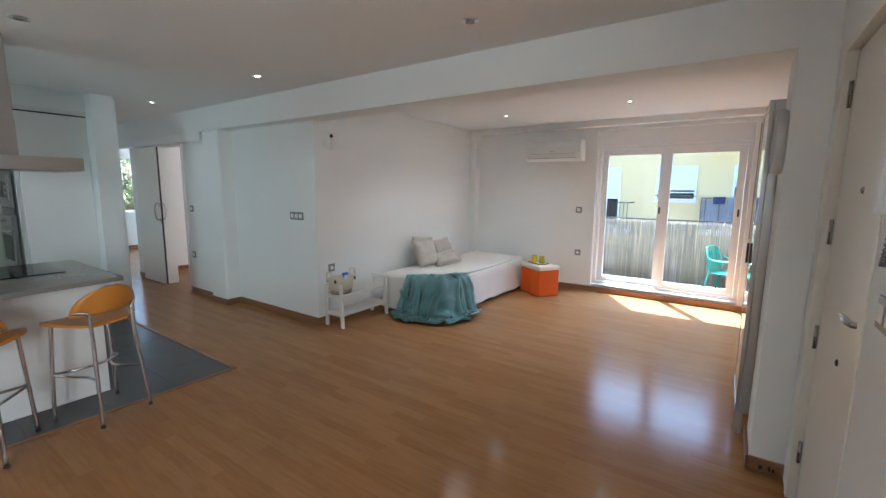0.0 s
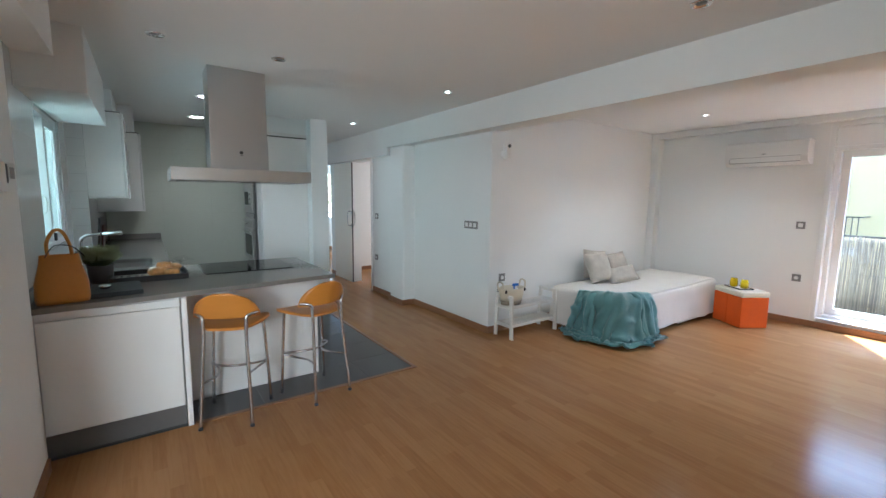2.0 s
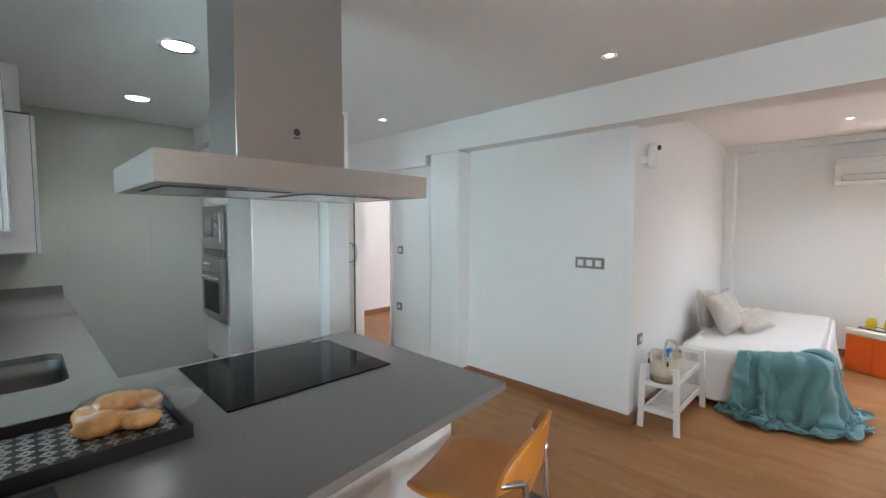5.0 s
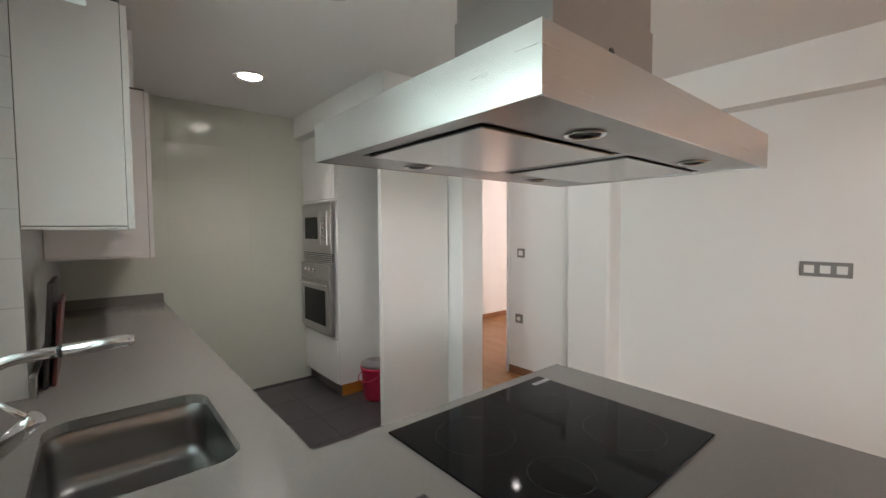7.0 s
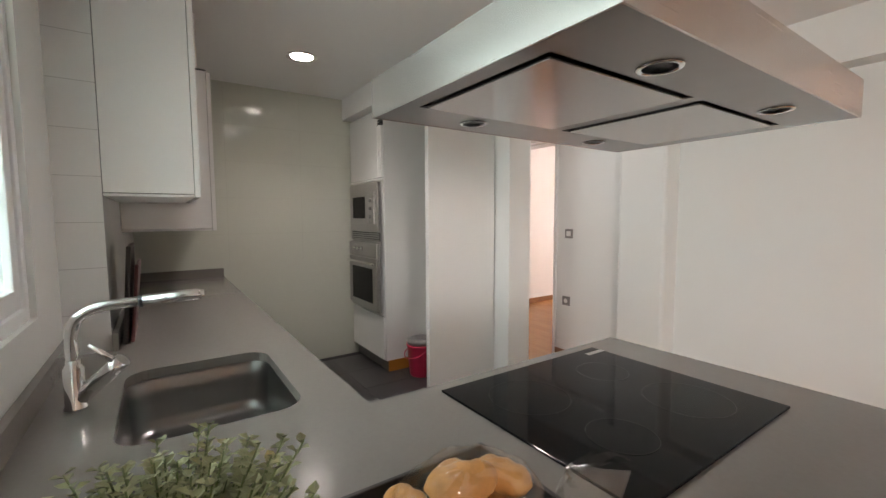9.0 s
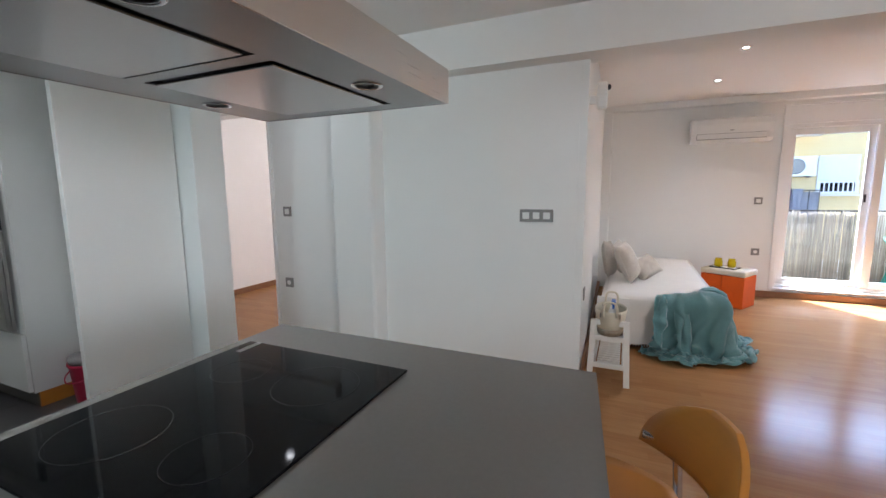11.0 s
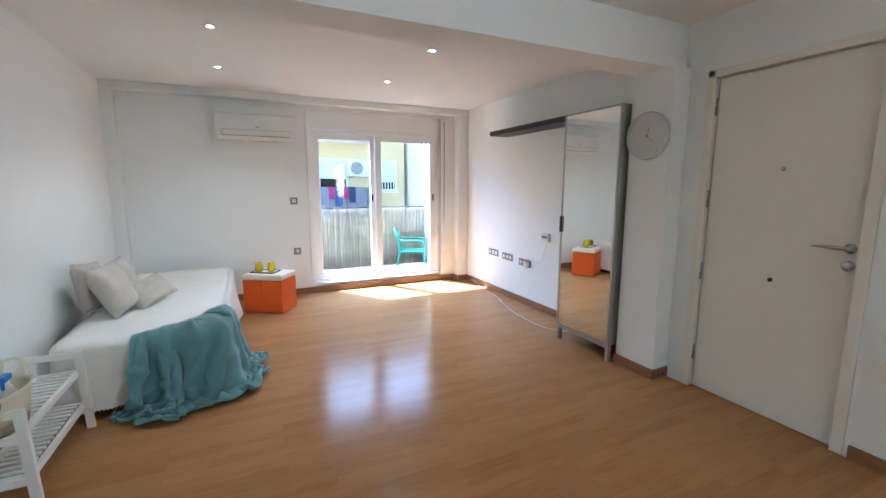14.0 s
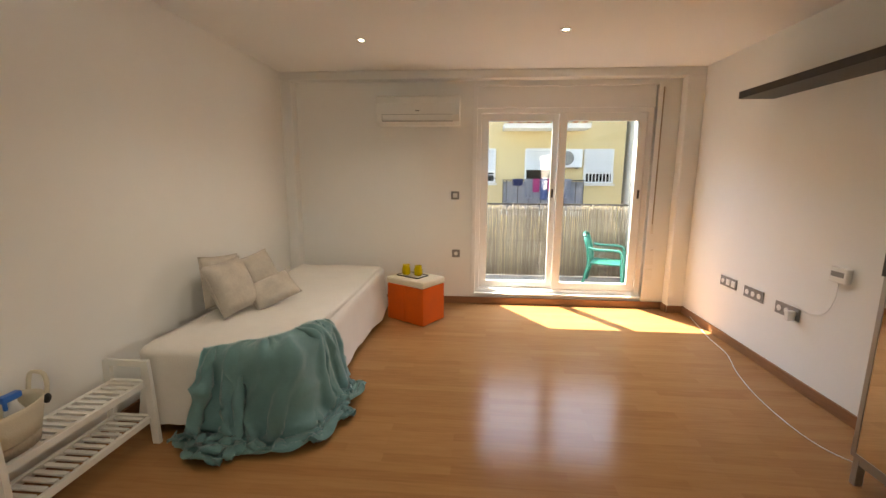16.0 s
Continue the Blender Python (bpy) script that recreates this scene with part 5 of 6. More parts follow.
# Air conditioner
t = thing("air_conditioner", "white wall-mounted air conditioner under the ceiling", "air conditioner", (-1.255, 6.92, 1.90))
prof = [(0.108, 0.0), (-0.03, 0.0), (-0.085, 0.03), (-0.112, 0.09), (-0.118, 0.20), (-0.10, 0.262), (-0.07, 0.278), (0.108, 0.278)]
bm = bmesh.new()
for x0, x1 in ((-0.415, 0.415),):
    A = [bm.verts.new((x0, y, z)) for y, z in prof]
    B = [bm.verts.new((x1, y, z)) for y, z in prof]
    bm.faces.new(A)
    bm.faces.new(B[::-1])
    for i in range(len(prof)):
        bm.faces.new((A[i], A[(i + 1) % len(prof)], B[(i + 1) % len(prof)], B[i]))
part("housing", bm, M_WHITEP, t)
part("outlet_gap", boxes((-0.36, 0.35, -0.094, -0.087, 0.030, 0.036), (-0.36, 0.35, -0.1175, -0.108, 0.093, 0.096), (-0.362, -0.358, -0.108, -0.09, 0.036, 0.093)), M_GREYP, t, "thin grey outlet lines")
bm = boxes((-0.355, 0.345, -0.119, -0.105, 0.038, 0.090), bevel=0.003)
part("flap", bm, M_WHITEP, t)
part("emblem", boxes((-0.02, 0.02, -0.1195, -0.1175, 0.125, 0.134)), M_GREYP, t)

# Alarm sensor
t = thing("motion_sensor", "white corner motion sensor with a dark lens", "motion sensor", (XL - 0.005, 3.80, 1.95), 90)
part("bracket", boxes((-0.015, 0.015, -0.05, 0, -0.05, 0.0)), M_WHITEP, t)
part("housing", boxes((-0.03, 0.03, -0.11, -0.045, -0.085, 0.085), bevel=0.014), M_WHITEP, t)
part("lens", lathe(bmesh.new(), [(0.018, 0), (0.018, 0.012), (0.010, 0.018), (0.001, 0.02)], 16, Matrix.Translation((0, -0.11, 0.05)) @ Matrix.Rotation(radians(90), 4, "X")), M_DARK, t)

# Clock
t = thing("wall_clock", "round white wall clock with a pale metal rim", "clock", (1.16, 3.625, 1.725), -90)
R = Matrix.Rotation(radians(90), 4, "X")
part("rim", lathe(bmesh.new(), [(0.135, 0.0), (0.160, 0.0), (0.164, 0.02), (0.160, 0.042), (0.150, 0.044), (0.146, 0.03), (0.135, 0.028)], 48, R), M_RIM, t)
part("dial", lathe(bmesh.new(), [(0.145, 0.02), (0.145, 0.026), (0.001, 0.026)], 48, R), M_WHITEP, t)
bm = bmesh.new()
for i in range(60):
    a = math.tau * i / 60
    L, W = (0.014, 0.0022) if i % 5 == 0 else (0.006, 0.0009)
    bmesh.ops.create_cube(bm, size=1, matrix=Matrix.Rotation(-a, 4, "Y") @ Matrix.Translation((0, -0.0268, 0.128)) @ Matrix.Diagonal((W, 0.001, L, 1)))
part("tick_marks", bm, M_GREYP, t)
for i in range(1, 13):
    a = math.tau * i / 12
    cu = bpy.data.curves.new("numeral", "FONT")
    cu.body, cu.size, cu.align_x, cu.align_y, cu.extrude = str(i), 0.028, "CENTER", "CENTER", 0.0004
    tmp = new("numeral", cu)
    me = bpy.data.meshes.new_from_object(tmp)
    bpy.data.objects.remove(tmp)
    me.materials.clear()
    me.materials.append(M_GREYP)
    ob = new("numeral", me)
    ob.parent = t
    ob.location = (0.105 * math.sin(a), -0.0275, 0.105 * math.cos(a))
    ob.rotation_euler = (radians(90), 0, 0)
for name, a, L, W in (("hour_hand", 15, 0.065, 0.003), ("minute_hand", 128, 0.098, 0.002)):
    bm = bmesh.new()
    bmesh.ops.create_cube(bm, size=1, matrix=Matrix.Rotation(radians(a), 4, "Y") @ Matrix.Translation((0, -0.030, L / 2 - 0.01)) @ Matrix.Diagonal((W, 0.001, L, 1)))
    part(name, bm, M_DARK, t)
part("hub", lathe(bmesh.new(), [(0.006, 0.026), (0.006, 0.033), (0.001, 0.034)], 12, R), M_DARK, t)

# Mirror cabinet
t = thing("mirror_cabinet", "tall shallow cabinet with a full-length mirror door on metal legs", "cabinet", (1.30, 4.115, 0))
part("body", boxes((-0.185, 0.19, -0.30, 0.305, 0.135, 1.975), bevel=0.002), M_GALU, t, "brushed grey cabinet body")
part("frame", boxes((-0.208, -0.187, -0.30, -0.285, 0.135, 1.975), (-0.208, -0.187, 0.283, 0.305, 0.135, 1.975), (-0.208, -0.187, -0.285, 0.283, 0.135, 0.155), (-0.208, -0.187, -0.285, 0.283, 1.96, 1.975)), M_GALU, t)
part("mirror", boxes((-0.206, -0.190, -0.284, 0.282, 0.156, 1.959)), M_MIRROR, t, "clear mirror")
part("handle", boxes((-0.222, -0.209, 0.284, 0.304, 0.98, 1.12), bevel=0.002), M_DARK, t, "dark edge pull")
for x in (-0.185, 0.165):
    for y in (-0.285, 0.28):
        part("leg", boxes((x - 0.018, x + 0.018, y - 0.014, y + 0.014, 0.0, 0.134), bevel=0.002), M_GALU, t)
part("base_rail", boxes((-0.20, -0.17, -0.27, 0.265, 0.105, 0.134)), M_GALU, t)

t = thing("floating_shelf", "long black-brown floating wall shelf, empty", "shelf", (1.375, 5.16, 1.985))
part("board", boxes((-0.125, 0.1245, -0.75, 0.75, -0.025, 0.025), bevel=0.001), M_SHELF, t)

t = thing("router_box", "small white wall box with a thin hanging cable", "network box", (XR, 5.10, 0.83), -90)
part("housing", boxes((-0.06, 0.06, -0.035, -0.0005, -0.045, 0.045), bevel=0.005), M_WHITEP, t)
part("label_panel", boxes((-0.045, 0.045, -0.0365, -0.0355, -0.01, 0.02)), M_GREYP, t)
bm = bmesh.new()
tube(bm, curve_pts([(0, -0.02, -0.045), (-0.02, -0.012, -0.16), (-0.08, -0.008, -0.26), (-0.2, -0.008, -0.30), (-0.30, -0.008, -0.28), (-0.345, -0.02, -0.26)], 8), 0.002, 6)
part("cable", bm, M_WHITEP, t)
t = thing("floor_cable", "thin white cable lying along the wall on the floor", "cable", (1.4, 6.6, 0.004))
bm = bmesh.new()
tube(bm, curve_pts([(0.06, 0.06, 0.04), (0.06, -0.1, 0.003), (0.0, -0.42, 0.0), (-0.04, -0.75, 0.0), (-0.16, -1.1, 0.0), (-0.24, -1.5, 0.0), (-0.24, -1.9, 0.0), (-0.12, -2.1, 0.0), (-0.02, -2.16, 0.02)], 8), 0.0024, 6)
part("cable", bm, M_WHITEP, t)

# Counter things
t = thing("handbag", "tan leather shoulder bag standing on the worktop", "handbag", (-2.36, 0.30, 0.861), 8)
t.scale = (0.95, 0.93, 0.93)
bm = bmesh.new()
prof = [(0.0, 0.062, 0.120), (0.03, 0.068, 0.126), (0.12, 0.062, 0.122), (0.22, 0.045, 0.098), (0.285, 0.022, 0.088)]
rows = []
for z, a, b in prof:
    rows.append([(a * (abs(math.cos(q)) ** 0.6) * (1 if math.cos(q) > 0 else -1), b * (abs(math.sin(q)) ** 0.6) * (1 if math.sin(q) > 0 else -1), z) for q in [math.tau * i / 32 for i in range(32)]])
vs = grid_mesh(bm, rows, closed=True)
bm.faces.new(vs[0])
part("body", bm, M_BAG, t)
for s in (-1, 1):
    bm = bmesh.new()
    tube(bm, curve_pts([(s * 0.015, -0.05, 0.27), (s * 0.016, -0.05, 0.36), (s * 0.01, -0.015, 0.425), (s * 0.01, 0.02, 0.42), (s * 0.016, 0.05, 0.34), (s * 0.015, 0.055, 0.27)], 6), 0.009, 8)
    part("strap", bm, M_BAG, t)
bm = bmesh.new()
tube(bm, curve_pts([(0.02, -0.07, 0.26), (0.03, -0.02, 0.34), (0.03, 0.06, 0.33), (0.02, 0.11, 0.27)], 6), 0.003, 6)
part("cord", bm, M_DARK, t)

t = thing("slate_board", "black slate serving board on the worktop", "serving board", (-2.53, 0.52, 0.861), 4)
part("board", boxes((-0.17, 0.17, -0.12, 0.13, 0, 0.028), bevel=0.006), M_SLATE, t)
t = thing("small_dish", "small clear glass dish on the slate board", "dish", (-2.50, 0.47, 0.889))
part("dish", lathe(bmesh.new(), [(0.018, 0), (0.03, 0.012), (0.033, 0.022), (0.030, 0.022), (0.017, 0.004), (0.001, 0.003)], 20), M_CHROME, t)

t = thing("potted_plant", "small variegated bushy plant in a dark square-sided pot", "potted plant", (-2.93, 0.425, 0.861))
part("pot", lathe(bmesh.new(), [(0.058, 0), (0.062, 0.004), (0.074, 0.118), (0.072, 0.12), (0.066, 0.115), (0.066, 0.105), (0.001, 0.10)], 26), M_SOIL, t, "dark grey pot")
rnd = random.Random(7)
bm = bmesh.new()
bl = bmesh.new()
bc = bmesh.new()
for i in range(260):
    a, r = rnd.random() * math.tau, 0.06 * math.sqrt(rnd.random())
    lean = 0.07 * rnd.random() + 0.5 * r
    top = Vector((math.cos(a) * (r + lean), math.sin(a) * (r + lean), 0.165 + 0.105 * rnd.random() * (1 - r * 5)))
    base = Vector((math.cos(a) * r * 0.5, math.sin(a) * r * 0.5, 0.10))
    pts = [base, base.lerp(top, 0.5) + Vector((0, 0, 0.01)), top]
    tube(bm, pts, [0.0016, 0.0013, 0.001], 4)
    for k in range(34):
        q = 0.3 + 0.7 * k / 33
        c = base.lerp(top, q)
        ang = k * 2.4 + a
        dirv = Vector((math.cos(ang), math.sin(ang), 0.25 + rnd.random() * 0.5)).normalized()
        side = dirv.cross(Vector((0, 0, 1))).normalized()
        L = 0.009 + 0.006 * rnd.random()
        W = L * 0.36
        up = side.cross(dirv) * W * 0.5
        target = bc if q > 0.6 else bl
        pv = [target.verts.new(c), target.verts.new(c + dirv * L * 0.5 + side * W + up), target.verts.new(c + dirv * L), target.verts.new(c + dirv * L * 0.5 - side * W + up)]
        target.faces.new(pv)
tagged(part("stems", bm, M_LEAF, t), kind="stuff")
tagged(part("leaves", bl, M_LEAF, t), kind="stuff")
tagged(part("pale_leaves", bc, M_LEAFC, t), kind="stuff")

t = thing("serving_tray", "black wooden tray with a black and white patterned base", "tray", (-2.955, 0.70, 0.861), 0)
part("base", boxes((-0.165, 0.165, -0.215, 0.215, 0, 0.006)), M_BLACKW, t)
part("rim", boxes((-0.175, -0.165, -0.225, 0.225, 0, 0.040), (0.165, 0.175, -0.225, 0.225, 0, 0.040), (-0.165, 0.165, -0.225, -0.215, 0, 0.040), (-0.165, 0.165, 0.215, 0.225, 0, 0.040), bevel=0.002), M_BLACKW, t)
bm = bmesh.new()
for i in range(8):
    for j in range(10):
        x, y = -0.143 + i * 0.041, -0.19 + j * 0.042
        for s0, s1 in ((0.019, 0.0155), (0.011, 0.0075)):
            o = [bm.verts.new((x + dx * s0, y + dy * s0, 0.0068)) for dx, dy in ((1, 0), (0, 1), (-1, 0), (0, -1))]
            n_ = [bm.verts.new((x + dx * s1, y + dy * s1, 0.0068)) for dx, dy in ((1, 0), (0, 1), (-1, 0), (0, -1))]
            for k in range(4):
                bm.faces.new((o[k], o[(k + 1) % 4], n_[(k + 1) % 4], n_[k]))
tagged(part("pattern", bm, M_WPAINT, t, "white diamond pattern"), kind="stuff")


def bread_roll(x, y, z, rz, L, r, tilt=0):
    t = thing("bread_roll", "glossy golden bread roll in clear film", "bread", (x, y, z), rz, group="bread rolls on the tray")
    prof = []
    for k in range(13):
        q = -1 + 2 * k / 12
        prof.append((max(0.002, r * math.sqrt(max(0, 1 - abs(q) ** 2.6)) * (1 + 0.07 * math.cos(q * 11))), q * L / 2))
    bm = lathe(bmesh.new(), prof, 18, Matrix.Rotation(radians(90), 4, "Y") @ Matrix.Diagonal((1, 1.0, 1, 1)))
    for v in bm.verts:
        v.co.z = v.co.z * 0.85
        v.co.y += 0.25 * v.co.x ** 2 * 8 * 0.5
    part("crust", bm, M_BREAD, t, rot=(0, tilt, 0), smooth=True)
    return t


for a in ((-3.04, 0.83, 0.900, 35, 0.14, 0.038), (-2.97, 0.75, 0.897, 100, 0.14, 0.040), (-2.93, 0.83, 0.895, 60, 0.11, 0.031), (-3.05, 0.72, 0.895, 10, 0.11, 0.031), (-3.01, 0.79, 0.935, 75, 0.12, 0.032), (-3.0, 0.86, 0.925, 20, 0.10, 0.029)):
    bread_roll(*a)
t = thing("bread_bag", "crinkled clear plastic bag round the bread", "bag", (-2.99, 0.79, 0.872))
rows = []
for i in range(25):
    ph = math.pi * (0.06 + 0.88 * i / 24)
    ring = []
    for k in range(60):
        q = math.tau * k / 60
        n1 = 1 + 0.14 * noise.noise(Vector((math.cos(q) * 2.4, math.sin(q) * 2.4, ph * 3))) + 0.03 * noise.noise(Vector((math.cos(q) * 6, math.sin(q) * 6, ph * 6)))
        ring.append((0.10 * math.sin(ph) * math.cos(q) * n1, 0.11 * math.sin(ph) * math.sin(q) * n1, 0.040 - 0.050 * math.cos(ph) * n1 + 0.010))
    rows.append(ring)
bm = bmesh.new()
grid_mesh(bm, rows, closed=True)
b = part("film", bm, M_FILM, t)
b.visible_shadow = False
bm = bmesh.new()
grid_mesh(bm, [[(0.09 + 0.012 * i + 0.008 * noise.noise(Vector((i, k, 0))), 0.10 + 0.022 * i * math.cos(k * 0.5), 0.10 + 0.012 * i * math.sin(k * 0.5) + 0.01 * math.cos(k * 2.1)) for k in range(13)] for i in range(5)])
b = part("twisted_end", bm, M_FILM, t)
b.visible_shadow = False

M_DRED = mat("dark_red_print", (0.11, 0.03, 0.03), 0.4, var=0.5, scale=12)
t = thing("cutting_boards", "dark cutting boards leaning on the tiled pier behind the tap", "cutting board", (-4.62, 0.31, 0.861))
part("board", boxes((-0.15, 0.15, -0.012, 0.003, 0.0, 0.37), bevel=0.004), M_SHELF, t, rot=(-4, 0, 0))
part("board", boxes((-0.15, 0.12, 0.010, 0.022, 0.0, 0.30), bevel=0.004), M_DRED, t, "dark red board", rot=(-5, 0, 0))



# Balcony window
t = tagged(new("window_balcony"), "white aluminium sliding balcony window, a little open", kind="structure")
AX0, AX1, AZ0, AZ1 = -0.66, 1.12, 0.11, 2.09
part("window_frame", boxes((AX0, AX1, 7.10, 7.22, AZ0, AZ0 + 0.045), (AX0, AX1, 7.10, 7.22, AZ1 - 0.045, AZ1), (AX0, AX0 + 0.045, 7.10, 7.22, AZ0 + 0.045, AZ1 - 0.045),
                           (AX1 - 0.05, AX1, 7.10, 7.22, AZ0 + 0.045, AZ1 - 0.045), bevel=0.003), M_ALU, t)
sash(t, AX0 + 0.047, 0.205, 7.165, 7.205, AZ0 + 0.047, AZ1 - 0.047, 0.075, M_GLASS, bottom=0.075)
s2 = sash(t, 0.19, AX1 - 0.052, 7.115, 7.155, AZ0 + 0.047, AZ1 - 0.047, 0.08, M_GLASS, bottom=0.08)
part("latch", boxes((0.145, 0.165, 7.158, 7.164, 1.17, 1.26)), M_DARK, t)
part("latch", boxes((AX1 - 0.095, AX1 - 0.075, 7.108, 7.1145, 1.17, 1.26)), M_DARK, t)
part("shutter_box", boxes((AX0, AX1, 7.065, 7.28, AZ1 + 0.001, 2.299), bevel=0.003), M_ALU, t, "white roller shutter box")
part("reveal_sill", boxes((AX0, AX1, 7.032, 7.10, 0.111, 0.116)), M_ALU, t)
structure("reveal", boxes((AX0 - 0.05, AX0, 7.015, 7.07, 0.10, 2.31), (AX1, AX1 + 0.05, 7.015, 7.07, 0.10, 2.31), (AX0, AX1, 7.015, 7.06, 2.295, 2.31), bevel=0.003), M_ALU, "white trim round the balcony window")
t = thing("shutter_strap", "narrow beige roller shutter strap with white wall winders", "shutter strap", (1.19, YW, 0.35))
part("strap", boxes((-0.028, -0.016, -0.020, -0.016, 0.54, 1.92)), M_WICKER, t)
part("strap_guide", boxes((-0.035, -0.008, -0.024, 0, 0.46, 0.56), bevel=0.003), M_WPAINT, t)
part("winder", boxes((-0.06, 0.02, -0.018, 0, 0.13, 0.29), bevel=0.004), M_WHITEP, t)
part("winder", boxes((-0.06, 0.02, -0.018, 0, -0.04, 0.08), bevel=0.004), M_WHITEP, t)

# Balcony
structure("balcony_floor", boxes((-2.2, 2.2, 7.3, 8.45, -0.16, 0.02)), M_BALC, "worn grey balcony floor")
structure("balcony_wall", boxes((1.42, 1.6, 7.3, 8.42, 0.02, 2.36)), M_FACADE_W, "white balcony side wall")
t = thing("balcony_railing", "dark metal balcony railing behind a reed screen", "railing", (0, 8.36, 0.02))
part("top_rail", boxes((-2.1, 1.42, 0.0, 0.03, 0.985, 1.01)), M_SHELF, t)
part("bottom_rail", boxes((-2.1, 1.42, 0.0, 0.02, 0.08, 0.10)), M_SHELF, t)
for i in range(8):
    part("post", boxes((-2.1 + i * 0.5, -2.075 + i * 0.5, 0.001, 0.029, 0.0, 0.985)), M_SHELF, t)
t = thing("reed_screen", "sun-bleached reed screen tied to the balcony railing", "reed screen", (0, 8.32, 0.02))
rnd = random.Random(3)
bm = bmesh.new()
for layer in (0.0, 0.011):
    x = -2.08 + layer / 3
    while x < 1.40:
        r = rnd.uniform(0.003, 0.0052)
        lean = rnd.uniform(-0.014, 0.014)
        up = 0.985 + rnd.uniform(-0.03, 0.02) - 2.5 * layer
        tube(bm, [(x, layer + rnd.uniform(-0.002, 0.002), 0.01), (x + lean * 0.2, layer + rnd.uniform(-0.002, 0.002), 0.5), (x + lean, layer + rnd.uniform(-0.003, 0.003), up)], r, 5)
        x += r * 2 + (rnd.uniform(0.0, 0.0015) if rnd.random() < 0.9 else rnd.uniform(0.003, 0.007))
tagged(part("reeds", bm, M_REED, t), kind="stuff")
for z in (0.13, 0.50, 0.93):
    part("wire", boxes((-2.08, 1.40, -0.012, -0.009, z, z + 0.003)), M_DARK, t)
t = thing("balcony_pipe", "grey vertical pipe at the balcony end", "pipe", (1.33, 8.1, 0.02))
part("pipe", lathe(bmesh.new(), [(0.035, 0.0), (0.035, 2.35)], 16), M_GREYP, t)

t = thing("plastic_chair", "green plastic garden armchair on the balcony", "chair", (1.02, 7.95, 0.02), -112)
t.scale = (0.86, 0.86, 0.80)
part("seat", boxes((-0.22, 0.22, -0.20, 0.22, 0.36, 0.385), bevel=0.010), M_GREEN, t)
for s in (-1, 1):
    bm = bmesh.new()
    tube(bm, curve_pts([(s * 0.26, 0.25, 0.0), (s * 0.245, 0.23, 0.36), (s * 0.25, 0.22, 0.55), (s * 0.255, 0.14, 0.60), (s * 0.255, -0.12, 0.60), (s * 0.24, -0.22, 0.62)], 5), 0.021, 8)
    part("arm", bm, M_GREEN, t)
    bm = bmesh.new()
    tube(bm, [(s * 0.25, -0.30, 0.0), (s * 0.235, -0.22, 0.36), (s * 0.21, -0.25, 0.60), (s * 0.19, -0.30, 0.78)], 0.021, 8)
    part("leg", bm, M_GREEN, t)
for i in range(5):
    x = -0.14 + i * 0.07
    part("back_slat", boxes((x - 0.018, x + 0.018, -0.008, 0.008, 0.0, 0.40), bevel=0.004), M_GREEN, t, loc=(0, -0.22, 0.38), rot=(12, 0, 0))
bm = bmesh.new()
tube(bm, curve_pts([(-0.19, -0.30, 0.78), (-0.10, -0.325, 0.82), (0.10, -0.325, 0.82), (0.19, -0.30, 0.78)], 5), 0.022, 8)
part("top_rail", bm, M_GREEN, t)

# Street and facing houses
structure("ground", boxes((-400, 400, 7.5, 600, -6.8, -6.5)), M_CONC, "street surface far below the balcony")


def facade_window(parent, x0, x1, z0, z1, shut, bars, color):
    w = part("window", boxes((x0, x1, -0.06, -0.02, z0, z1)), M_ALU, parent, "white window frame")
    part("pane", boxes((x0 + 0.06, x1 - 0.06, -0.066, -0.061, z0 + 0.06, z1 - 0.02)), M_BLACKGLASS, w)
    part("shutter", boxes(*[(x0 + 0.04, x1 - 0.04, -0.085, -0.068, z, z + 0.045) for z in np.arange(shut, z1 - 0.03, 0.05)]), M_SHUTTER, w, "white roller shutter, half down")
    part("window_sill", boxes((x0 - 0.05, x1 + 0.05, -0.18, -0.002, z0 - 0.07, z0 - 0.01)), M_FACADE_W, w)
    if bars == "v":
        g = part("grille", boxes((x0, x1, -0.16, -0.14, z0 + 0.02, z0 + 0.05), (x0, x1, -0.16, -0.14, z0 + 0.33, z0 + 0.36)), M_ALU, w)
        for x in np.arange(x0 + 0.03, x1, 0.11):
            part("bar", boxes((x, x + 0.03, -0.155, -0.145, z0 + 0.05, z0 + 0.33)), M_ALU, g)
    elif bars == "h":
        for k in range(4):
            part("bar", boxes((x0, x1, -0.16, -0.14, z0 + 0.03 + k * 0.11, z0 + 0.06 + k * 0.11)), M_DARK if k == 1 else M_ALU, w)


def facade_balcony(parent, x0, x1, z, h, color, pots):
    b = part("balcony", boxes((x0, x1, -0.9, -0.001, z - 0.14, z)), M_FACADE_W, parent, "white balcony slab")
    part("rail", boxes((x0, x1, -0.89, -0.86, z + h - 0.03, z + h), (x0, x0 + 0.03, -0.86, -0.002, z + h - 0.03, z + h), (x1 - 0.03, x1, -0.86, -0.002, z + h - 0.03, z + h)), M_DARK, b)
    for x in np.arange(x0, x1, 0.12):
        part("baluster", boxes((x, x + 0.018, -0.885, -0.867, z, z + h - 0.03)), M_DARK, b)
    return b


